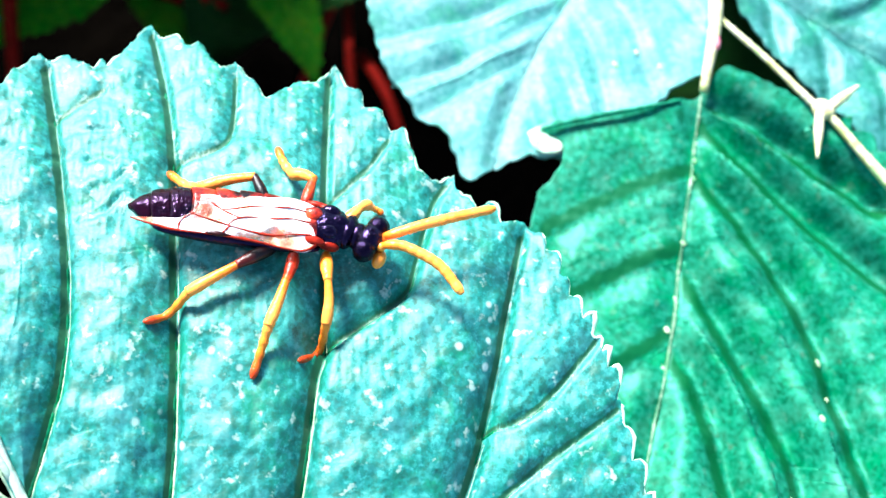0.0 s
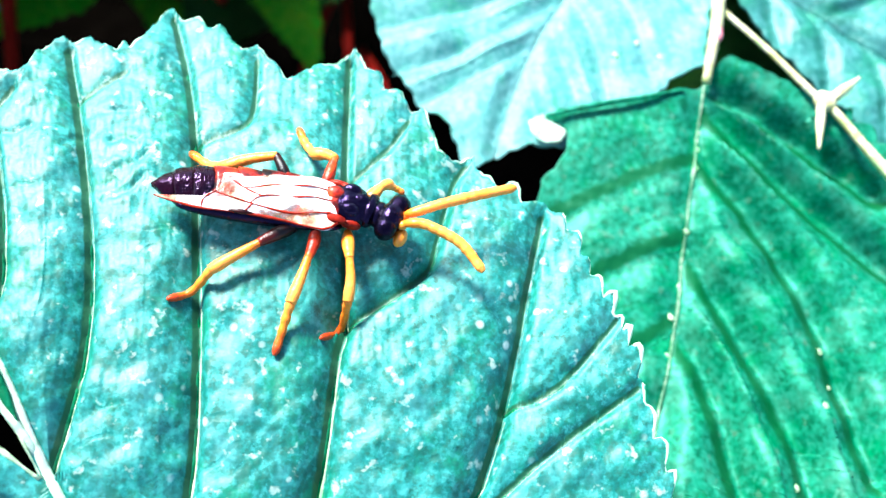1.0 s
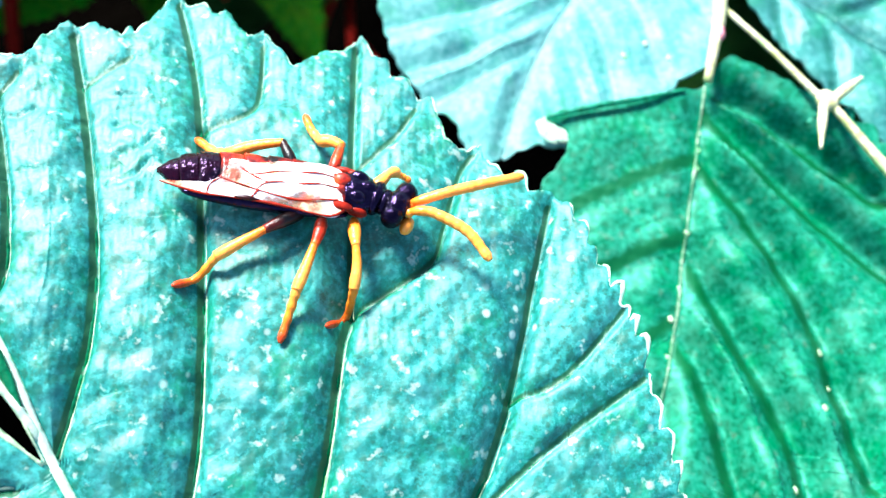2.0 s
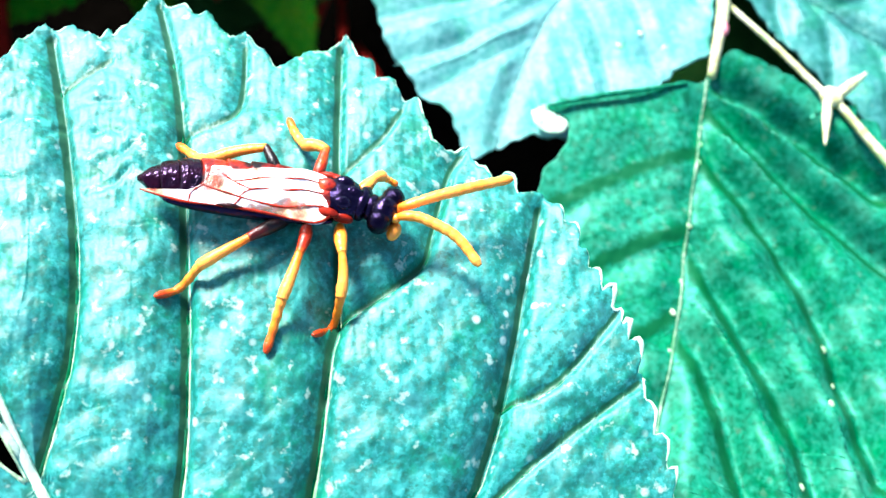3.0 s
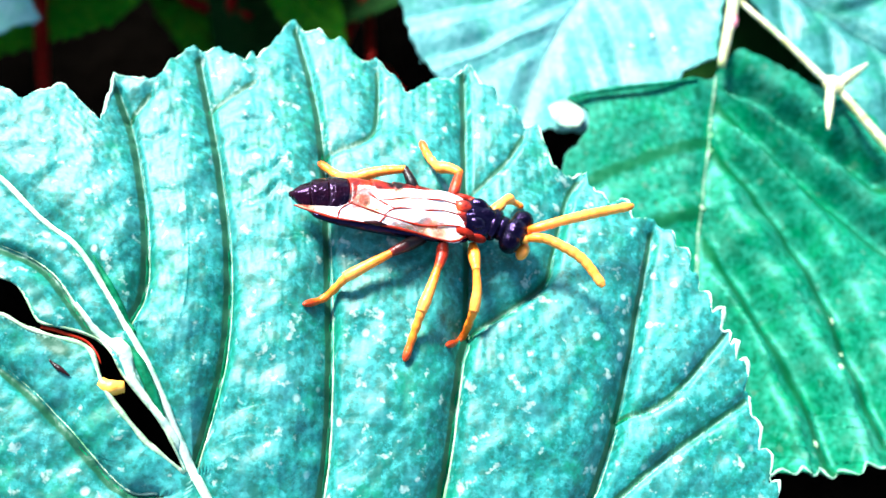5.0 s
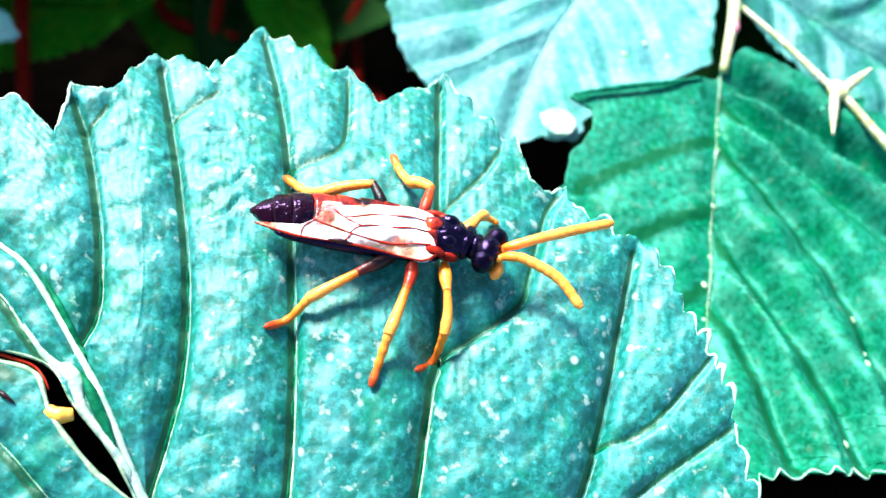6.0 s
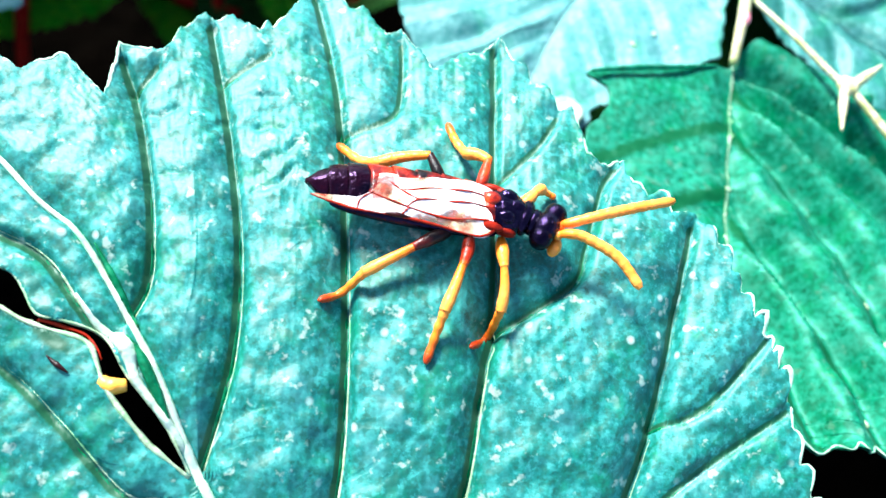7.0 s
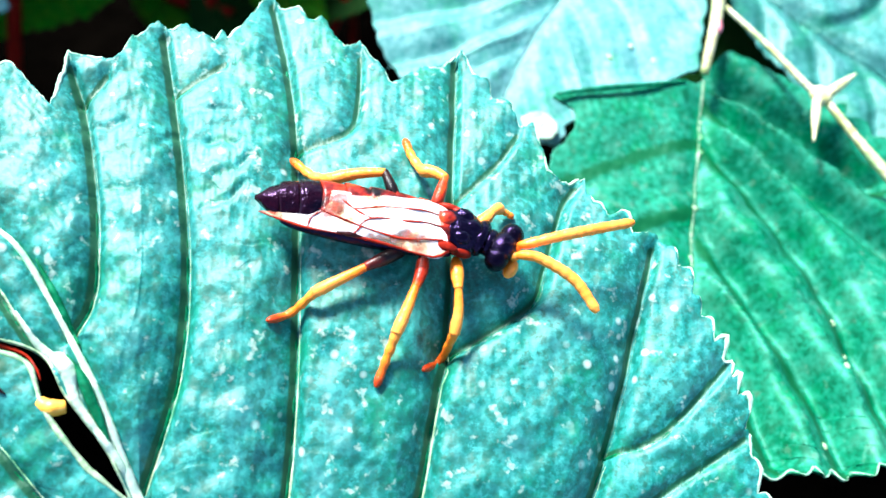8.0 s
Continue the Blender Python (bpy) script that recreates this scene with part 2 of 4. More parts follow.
def curve(points, n, power=1.0, linear=False):
    """n points along a smooth curve through the given ones, by length."""
    p = np.asarray(points, float)
    if not linear:
        q = np.vstack([2 * p[0] - p[1], p, 2 * p[-1] - p[-2]])
        t = np.linspace(0, 1, 24, endpoint=False)[:, None]
        fine = []
        for a, b, c, d in zip(q[:-3], q[1:-2], q[2:-1], q[3:]):
            fine.append(0.5 * (2 * b + (c - a) * t + (2 * a - 5 * b + 4 * c - d) * t**2 + (3 * b - a - 3 * c + d) * t**3))
        p = np.vstack(fine + [p[-1:]])
    s = np.r_[0, np.cumsum(np.linalg.norm(np.diff(p, axis=0), axis=1))]
    at = s[-1] * np.linspace(0, 1, n) ** power
    return np.stack([np.interp(at, s, p[:, k]) for k in range(p.shape[1])], 1)


def along(p, lines):
    """For points p: distance to the nearest of the lines, and which side of it (+1 left, -1 right)."""
    best, side = np.full(len(p), 1e9), np.zeros(len(p))
    for line in lines:
        for a, b in zip(line[:-1], line[1:]):
            ab = b - a
            t = np.clip(((p - a) @ ab) / (ab @ ab + 1e-12), 0, 1)
            off = p - (a + t[:, None] * ab)
            d = np.hypot(off[:, 0], off[:, 1])
            near = d < best
            best = np.where(near, d, best)
            side = np.where(near, np.sign(ab[0] * off[:, 1] - ab[1] * off[:, 0]), side)
    return best, side


def serrate(edge, mid, period, height, lean=0.5, seed=1, start=0.0, square=False):
    """Fine uneven teeth on a margin, pointing away from the midrib; full size from the share start of the margin on."""
    rng = np.random.default_rng(seed)
    step = np.r_[0, np.cumsum(np.linalg.norm(np.diff(edge, axis=0), axis=1))]
    out = edge - mid
    out /= np.linalg.norm(out, axis=1)[:, None] + 1e-6
    if square:
        n = np.stack([np.convolve(np.pad(np.gradient(edge[:, k]), 6, "edge"), np.ones(13) / 13, "valid") for k in (1, 0)], 1) * (1, -1)
        n /= np.linalg.norm(n, axis=1)[:, None] + 1e-9
        out = n * np.sign(np.median((n * out).sum(1)))
    marks = np.cumsum(rng.uniform(0.6, 1.4, 400)) * period
    k = np.searchsorted(marks, step)
    lo = np.where(k > 0, marks[k - 1], 0)
    ph = (step - lo) / (marks[k] - lo)
    warp = np.where(ph < lean, 0.5 * ph / lean, 1 - 0.5 * (1 - ph) / (1 - lean))
    tooth = np.sin(np.pi * warp) ** 1.25 * rng.uniform(0.5, 1.2, 401)[k]
    tooth = tooth * np.clip((np.linspace(0, 1, len(edge)) - start) / 0.05, 0.22 if start else 0, 1)
    tooth[0] = tooth[-1] = 0
    return edge + out * (height * tooth)[:, None]


def level(p):
    return np.c_[p, 0 * p[:, 0]]


def arched(p):
    """The leaf arches gently: where a flat place of it comes to lie, and how deep."""
    y = np.clip(p[:, 1], -16, 16)
    z = np.where(y > 1.5, -0.012, -0.014) * (y - 1.5) ** 2
    return np.c_[np.array([-3.0, -20.0]) + (p - [-3.0, -20.0]) * (1 - z / 44)[:, None], z]


def laid(p, z, form):
    q = form(p)
    q[:, 2] += z
    return q


def sheet(name, mid, edge, nv, height, material, thick=0.22, cut=None, flip=False, snap=None, form=level, furrow=None):
    """A blade between a midrib and a margin, with relief, thickness and a rim."""
    ns = len(mid)
    v = np.linspace(0, 1, nv) ** 0.9
    p = (mid[:, None] + (edge - mid)[:, None] * v[None, :, None]).reshape(-1, 2)
    if snap is not None:
        p = snap(p)
    z = height(p)
    top = laid(p, z, form)
    i, j = np.meshgrid(np.arange(ns - 1), np.arange(nv - 1), indexing="ij")
    a = (i * nv + j).ravel()
    quads = np.stack([a, a + nv, a + nv + 1, a + 1], 1)
    if cut is not None:
        inside = cut(p)
        quads = quads[~inside[quads].any(1)]
    if flip:
        quads = quads[:, ::-1]
    n = len(top)
    low = top - (0, 0, thick)
    faces = np.vstack([quads, quads[:, ::-1] + n])
    e = np.vstack([quads[:, [k, (k + 1) % 4]] for k in range(4)])
    key = np.sort(e, 1)[:, 0] * n + np.sort(e, 1)[:, 1]
    u, first, count = np.unique(key, return_index=True, return_counts=True)
    rim = e[first[count == 1]]
    faces = np.vstack([faces, np.c_[rim[:, 1], rim[:, 0], rim[:, 0] + n, rim[:, 1] + n]])
    me = mesh(name, np.vstack([top, low]), faces.tolist(), material)
    return marked(me, "furrow", np.tile(furrow(p), 2)) if furrow else me


def tube(name, pts, radii, material, segs=8, tone=None):
    """A round bar along 3D points with tapering radii; tone: the shades at its ends for limb cuticle."""
    p, n = np.asarray(pts, float), len(pts)
    r = np.interp(np.linspace(0, 1, n), np.linspace(0, 1, len(radii)), radii)
    tan = np.gradient(p, axis=0)
    tan /= np.linalg.norm(tan, axis=1)[:, None] + 1e-12
    ref = np.array([0.0, 0.0, 1.0]) if abs(tan[:, 2]).mean() < 0.8 else np.array([1.0, 0, 0])
    a = np.cross(tan, ref)
    a /= np.linalg.norm(a, axis=1)[:, None] + 1e-12
    b = np.cross(tan, a)
    ang = np.linspace(0, 2 * np.pi, segs, endpoint=False)
    v = p[:, None] + r[:, None, None] * (a[:, None] * np.cos(ang)[None, :, None] + b[:, None] * np.sin(ang)[None, :, None])
    v = v.reshape(-1, 3)
    faces = [(i * segs + k, i * segs + (k + 1) % segs, (i + 1) * segs + (k + 1) % segs, (i + 1) * segs + k)
             for i in range(n - 1) for k in range(segs)]
    faces += [tuple(range(segs))[::-1], tuple(range((n - 1) * segs, n * segs))]
    me = mesh(name, v, faces, material)
    return marked(me, "tone", np.repeat(np.interp(np.linspace(0, 1, n), np.linspace(0, 1, len(tone)), tone), segs)) if tone else me


def blob(name, centre, radii, material, turn=(0, 0, 0), shape=None, nu=28, nv=18):
    """A rounded body; shape(unit vectors) may reshape it."""
    th = np.linspace(0, np.pi, nv)[1:-1]
    ph = np.linspace(0, 2 * np.pi, nu, endpoint=False)
    d = np.stack([np.cos(th)[:, None] * np.ones(nu), np.sin(th)[:, None] * np.cos(ph), np.sin(th)[:, None] * np.sin(ph)], -1).reshape(-1, 3)
    d = np.vstack([d, [1, 0, 0], [-1, 0, 0]])
    q = d * np.asarray(radii) if shape is None else shape(d) * np.asarray(radii)
    rot = np.array(Euler([radians(x) for x in turn]).to_matrix())
    v = q @ rot.T + np.asarray(centre)
    m = len(th)
    faces = [(i * nu + k, i * nu + (k + 1) % nu, (i + 1) * nu + (k + 1) % nu, (i + 1) * nu + k) for i in range(m - 1) for k in range(nu)]
    faces += [(m * nu, (k + 1) % nu, k) for k in range(nu)] + [(m * nu + 1, (m - 1) * nu + k, (m - 1) * nu + (k + 1) % nu) for k in range(nu)]
    return mesh(name, v, faces, material)


def wavy(p, scale, seed):
    """Smooth uneven height of about -1 to 1."""
    rng = np.random.default_rng(seed)
    z = 0
    for k in range(16):
        a, f, ph = rng.uniform(0, 2 * np.pi), rng.uniform(0.6, 1.6) / scale, rng.uniform(0, 6.3)
        z = z + np.sin((p[:, 0] * np.cos(a) + p[:, 1] * np.sin(a)) * f * 2 * np.pi + ph)
    return z / 5


# ---- ground ----
def ground():
    n, rings = 64, [0, 0.2, 0.6, 2, 8, 40, 400]
    rng = np.random.default_rng(3)
    v, f = [(0, 0, 0)], []
    for r in rings[1:]:
        v += [(r * math.cos(a), r * math.sin(a), 0.01 * rng.uniform(-1, 1) if r < 5 else 0) for a in np.linspace(0, 2 * np.pi, n, endpoint=False)]
    f += [(0, 1 + k, 1 + (k + 1) % n) for k in range(n)]
    for i in range(len(rings) - 2):
        o = 1 + i * n
        f += [(o + k, o + n + k, o + n + (k + 1) % n, o + (k + 1) % n) for k in range(n)]
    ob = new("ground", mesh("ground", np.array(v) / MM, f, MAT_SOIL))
    tagged(ob, "bare soil under the shrubs, near-black to stand for shade", "ground", kind="structure")


ground()

# ---- the leaf with the insect ----
LEAF_TAG = "broad serrated green leaf with sunken veins"
MIDRIB = [(-26, 6.8), (-22.5, 4.6), (-20.1, 2.8), (-18.4, 1.3), (-16.5, 0), (-14.8, -2), (-13.5, -3.8), (-12.4, -5.4), (-10.9, -7.9), (-9.3, -10.5), (-5.5, -15.5), (0, -21.5), (5, -26.5), (10, -32)]
MARGIN = [(-26, 6.8), (-21.2, 7.6), (-20.1, 7.1), (-18.4, 8.2), (-16.4, 6.4), (-16.2, 9.3), (-14.2, 9.0), (-13.6, 10.4), (-12.6, 11.6), (-12.0, 11.1),
          (-11.4, 11.7), (-10.0, 10.9), (-9.75, 11.6), (-9.45, 11.2), (-9.0, 11.9), (-7.8, 14.2), (-7.2, 13.3), (-6.5, 13.6), (-5.9, 12.8), (-5.3, 13.1), (-4.1, 11.7), (-3.4, 12.2),
          (-1.7, 10.1), (-0.4, 11.3), (0.6, 11.5), (1.5, 12.6), (2.2, 11.4), (2.9, 11.1), (3.1, 10.3), (3.9, 10.1), (4.4, 8.9), (5.1, 9.2),
          (5.9, 6.9), (6.6, 6.4), (7.5, 6.8), (8.0, 5.4), (10.1, 4.3), (11.6, 4.0), (12.5, 2.4), (13.6, -0.4), (14.4, -1.7), (15.2, -4.6)]
MARGIN_BASE = [(15.2, -4.6), (15.4, -6.5), (15.9, -8.9), (16.3, -13), (16, -19), (13.5, -26), (10, -32)]
VEINS = {
    "a": ([(-13.5, -3.4), (-13.1, -1.4), (-13.7, 2.3), (-14.9, 6.4), (-15.9, 8.6)], 0.17),
    "b": ([(-9.6, -9.6), (-9.1, -4.7), (-9.5, 0.1), (-10.7, 5.6), (-12.2, 10.9)], 0.20),
    "c": ([(-4.9, -16.0), (-4.1, -10.2), (-4.3, -4.9), (-4.9, 0.8), (-5.7, 6.8), (-6.6, 10.8), (-7.5, 13.5)], 0.19),
    "d": ([(-0.4, -20.8), (1.2, -9.5), (1.7, -3.9), (2.0, -2.0), (1.6, 5.7), (1.4, 12.0)], 0.19),
    "e": ([(5, -26), (7.2, -12), (8.2, -9.0), (9.2, -5.9), (10.1, -1.9), (10.5, 0.3), (11.2, 3.7)], 0.18),
    "f": ([(2.1, -2.3), (3.8, -1.1), (5.6, 0.5), (6.1, 2.3), (6.8, 5.3), (7.4, 6.4)], 0.13),
    "g": ([(9.2, -6.0), (11.0, -5.3), (12.4, -4.0), (14.4, -1.6)], 0.11),
    "h": ([(7.6, -11), (10.1, -8.7), (12.2, -7.0), (15.2, -4.8)], 0.12),
    "i": ([(-5.6, 6.2), (-3.6, 7.3), (-3.1, 8.6), (-3.2, 11.4)], 0.12),
    "j": ([(-11.2, 8.3), (-9.4, 9.9)], 0.09),
    "k": ([(-15.1, 7.2), (-14.4, 8.4)], 0.09),
    "l": ([(1.6, 4.6), (3.6, 7.0), (4.5, 8.6)], 0.09),
}
LOWER_VEINS = {
    "m": ([(-14.1, -4.5), (-15.4, -3.6), (-17.4, -1.4), (-19.8, -0.4), (-24, 0.5)], 0.16),
    "n": ([(-11.0, -11.0), (-12.5, -10.8), (-15.5, -8.2), (-18.1, -6.2), (-23, -3.5)], 0.17),
    "o": ([(-5.5, -15.5), (-10, -16), (-16, -13), (-22, -10)], 0.17),
}
SLIT = [(-21.0, -2.2), (-18.8, -3.1), (-17.2, -4.25), (-14.8, -4.7), (-13.55, -6.45), (-11.8, -8.25), (-10.05, -9.95)]


def leaf_lines(group):
    return [curve(v, 26) for v, _ in group.values()]


# short wrinkles between the veins
WRINKLES = [np.array(w) for w in (
    [(-10.71, 7.23), (-9.73, 7.5), (-8.73, 7.63)], [(-9.34, 2.77), (-8.25, 3.22), (-7.72, 4.14)], [(-7.71, 10.32), (-7.0, 10.28), (-6.39, 10.36)],
    [(-14.6, 5.86), (-13.81, 5.96), (-13.23, 6.39)], [(-9.56, 5.85), (-8.84, 6.07), (-8.3, 5.87)], [(-9.08, 4.3), (-8.14, 4.74), (-7.66, 5.49)],
    [(-11.59, 5.51), (-11.18, 6.06), (-10.71, 6.24)])]
UPPER_LINES, LOWER_LINES = leaf_lines(VEINS), leaf_lines(LOWER_VEINS)
MID_LINE = curve(MIDRIB, 90)


def furrow_side(p, lines):
    """Signed distance to the nearest line, positive on its left."""
    d, side = along(p, lines)
    return np.where(side >= 0, d, -d)


def groove(s, shaded, lit):
    """A valley with a long wall on the left and a steep one on the right."""
    return np.where(s > 0, np.exp(-np.abs(s / shaded) ** 1.5), np.exp(-((s / lit) ** 2)))


def leaf_height(p):
    """Quilted panels between sunken veins, each panel dipping towards the vein on its right."""
    big = UPPER_LINES[:5] + LOWER_LINES + [MID_LINE]
    s = furrow_side(p, big)
    s2 = furrow_side(p, UPPER_LINES[5:])
    sf = furrow_side(p, UPPER_LINES[5:6])
    z = 0.34 * (1 - np.exp(-((s / 1.2) ** 2))) - 0.50 * groove(s, 0.40, 0.17) - 0.34 * groove(s2, 0.42, 0.15)
    z = z + 0.16 * (1 - np.exp(-((s2 / 0.9) ** 2))) - 0.52 * groove(sf, 1.5, 0.22)
    sv = furrow_side(p, UPPER_LINES[:5])
    z = z - 0.45 * np.clip((3 - p[:, 1]) / 5, 0, 1) * np.where(sv > 0, np.exp(-((sv / 1.25) ** 2)), np.exp(-((sv / 0.3) ** 2)))
    d3 = along(p, WRINKLES)[0]
    z = z - 0.12 * np.exp(-((d3 / 0.16) ** 2)) + 0.04 * np.exp(-(((d3 - 0.4) / 0.3) ** 2))
    return z + 0.10 * wavy(p, 2.6, 5) + 0.035 * wavy(p, 1.0, 6) + 0.012 * wavy(p, 0.45, 7) - 0.45


def leaf_furrow_shade(p):
    """Mask that paints shade into the green along the veins, and a dark patch beside the slit."""
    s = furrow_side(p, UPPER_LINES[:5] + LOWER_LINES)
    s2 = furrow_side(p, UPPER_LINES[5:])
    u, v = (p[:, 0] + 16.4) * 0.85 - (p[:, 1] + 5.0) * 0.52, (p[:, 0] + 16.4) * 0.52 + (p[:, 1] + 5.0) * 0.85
    dark_patch = 0.75 * np.exp(-((u / 1.5) ** 2) - (v / 0.5) ** 2)
    return np.maximum(np.maximum(np.exp(-(((s - 0.16) / 0.20) ** 2)), dark_patch), 0.85 * np.exp(-(((s2 - 0.10) / 0.16) ** 2)))


# how far the pale crest of a vein shows over its green bed
CREST = {"a": 0.3, "b": 0.35, "c": 0.75, "d": 1.4, "e": 1.35, "f": 0.2, "g": 0.2, "h": 0.3, "m": 1.0, "n": 0.6, "o": 0.6}


def aside(line, off):
    """The line moved to its left by off."""
    n = np.gradient(line, axis=0)
    n /= np.linalg.norm(n, axis=1)[:, None] + 1e-9
    return line + off * np.stack([-n[:, 1], n[:, 0]], 1)


def fill(part_of, group, height, material, lift=0.0):
    for k, (name, (line, r)) in enumerate(group.items()):
        c = curve(line, 60)
        rng = np.random.default_rng(50 + k)
        # The tube's dark green carries the groove's shade as well as the vein's colour.
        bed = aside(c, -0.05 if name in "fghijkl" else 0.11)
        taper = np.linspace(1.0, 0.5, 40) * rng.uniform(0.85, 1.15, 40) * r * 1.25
        vein = part("vein", tube("vein", laid(bed, height(bed) - r * 0.9, arched), taper * 0.8, MAT_SHADED_BED), part_of, "sunken vein, its green darkened for the groove's shade")
        if name in CREST:
            ridge = aside(c, -0.08)
            part("crest", tube("crest", laid(ridge, height(ridge) + r * 0.05, arched), CREST[name] * rng.uniform(0.35, 1.1, 70) * np.clip(np.linspace(r * 0.85, -r * 0.35, 70), 0.004, 1), material), vein, "pale crest of the vein")


def main_leaf():
    leaf = thing("leaf", mm(0, 0, 0), LEAF_TAG + ", the insect stands on it", "leaf")
    ns = 1000
    edge = np.vstack([curve(MARGIN, 760, linear=True), curve(MARGIN_BASE, 241)[1:]])
    mid = curve(MIDRIB, ns, 0.55)
    plain = edge
    edge = serrate(edge, mid, 1.25, 0.80, 0.66, 2, 0.57)
    edge = serrate(edge, mid, 0.45, 0.10, 0.6, 8, 0.02)
    rim, bead = edge[::2], np.linalg.norm(edge - plain, axis=1)[::2]
    rough = np.interp(np.linspace(0, 1, len(rim)), np.linspace(0, 1, 160), np.random.default_rng(9).uniform(-0.05, 0.11, 160).clip(0.006))
    # Pale rim tube; it also paints the bright halo round the upper teeth.
    part("margin", tube("margin", laid(rim, leaf_height(rim) - 0.05, arched), rough + 0.13 * np.clip(bead - 0.3, 0, 0.7), MAT_RIM, 6), leaf, "pale toothed margin")
    part("blade", sheet("blade", mid, edge, 130, leaf_height, MAT_LEAF, flip=True, form=arched, furrow=leaf_furrow_shade), leaf)
    low_edge = serrate(curve([(-26, 6.8), (-30, -2), (-30, -12), (-22, -24), (-8, -34), (10, -32)], ns), curve(MIDRIB, ns), 1.6, 0.7, 0.5, 3)

    def lower_height(p):
        d, _ = along(p, [MID_LINE])
        return leaf_height(p) - 0.12 * np.clip(d - 3, 0, 99)

    slit = curve(SLIT, 60)
    width = np.interp(np.linspace(0, 1, 60), [0, 0.17, 0.31, 0.48, 0.72, 0.86, 1], [0.6, 0.72, 0.16, 0.30, 0.50, 0.46, 0.02])

    def cut(p):
        d = np.hypot(p[:, None, 0] - slit[None, :, 0], p[:, None, 1] - slit[None, :, 1]) - width[None]
        return d.min(1) < -0.001

    def snap(p):
        """Draws the points beside the slit onto its edge."""
        d = np.hypot(p[:, None, 0] - slit[None, :, 0], p[:, None, 1] - slit[None, :, 1]) - width[None]
        k, f = d.argmin(1), d.min(1)
        away = p - slit[k]
        away /= np.linalg.norm(away, axis=1)[:, None] + 1e-9
        return np.where(((f > 0) & (f < 0.16))[:, None], p - away * f[:, None], p)

    part("lower_blade", sheet("lower_blade", curve(MIDRIB, ns), low_edge, 150, lower_height, MAT_LEAF, cut=cut, snap=snap, form=arched, furrow=leaf_furrow_shade), leaf)
    for side, mat in ((1, MAT_VEIN), (-1, MAT_VEIN)):
        n = np.gradient(slit, axis=0)
        n /= np.linalg.norm(n, axis=1)[:, None]
        c = slit + side * np.stack([-n[:, 1], n[:, 0]], 1) * (width[:, None] + 0.03)
        part("slit_rim", tube("slit_rim", laid(c, lower_height(c) - 0.05, arched), np.random.default_rng(4).uniform(0.03, 0.09, 20) * (1.0 if side > 0 else 1.7), mat, 6), leaf, "pale dry rim of the slit")
    c = curve([(-17.1, -4.2), (-16.2, -4.35), (-15.2, -4.55), (-14.6, -5.1), (-14.3, -5.6)], 24)
    part("dry_edge", tube("dry_edge", laid(c, lower_height(c) - 0.25, arched), [0.08, 0.09, 0.06, 0.03], MAT_RUST, 6), leaf, "brown dry edge of the slit")
    c = curve([(-14.15, -6.5), (-13.7, -6.7), (-13.15, -6.55)], 12)
    part("dry_fibre", tube("dry_fibre", laid(c, lower_height(c) - 0.22, arched), [0.26, 0.38, 0.28], MAT_PALE_YELLOW, 8), leaf, "yellow dry fibre across the slit")
    c = curve(MIDRIB, 120)
    part("midrib", tube("midrib", laid(c, leaf_height(c) + 0.18, arched), np.interp(np.linspace(0, 1, 60), [0, 0.3, 0.6, 1], [0.08, 0.17, 0.26, 0.42]) * np.random.default_rng(12).uniform(0.8, 1.2, 60), MAT_MIDRIB, 10), leaf, "thick pale midrib")
    c = curve([(-15.9, -2.8), (-15.0, -3.8), (-14.1, -4.45), (-13.35, -5.1), (-12.85, -6.2), (-12.0, -7.15), (-11.0, -8.2), (-9.75, -9.8)], 80)
    part("side_rib", tube("side_rib", laid(c, lower_height(c) - 0.02, arched), np.interp(np.linspace(0, 1, 60), [0, 0.2, 0.35, 0.5, 0.7, 1], [0.05, 0.24, 0.34, 0.20, 0.17, 0.2]) * np.random.default_rng(15).uniform(0.85, 1.15, 60), MAT_MIDRIB, 10), leaf, "pale rib between the midrib and the slit")
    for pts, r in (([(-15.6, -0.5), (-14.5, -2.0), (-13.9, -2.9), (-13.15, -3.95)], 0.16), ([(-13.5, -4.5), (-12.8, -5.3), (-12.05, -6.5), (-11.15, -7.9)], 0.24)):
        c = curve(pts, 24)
        part("furrow", tube("furrow", laid(c, lower_height(c) + 0.12, arched), [0.03, r, r, 0.03], MAT_SHADED_BED), leaf, "green furrow beside the midrib")
    c = curve([(-16.4, -5.75), (-15.9, -6.1), (-15.4, -6.4)], 16)
    part("dry_streak", tube("dry_streak", laid(c, lower_height(c) + 0.06, arched), [0.03, 0.13, 0.03], MAT_MAROON, 6), leaf, "dark red streak on the dark patch")
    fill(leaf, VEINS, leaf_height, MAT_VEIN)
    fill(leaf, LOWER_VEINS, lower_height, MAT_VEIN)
    return leaf


LEAF = main_leaf()


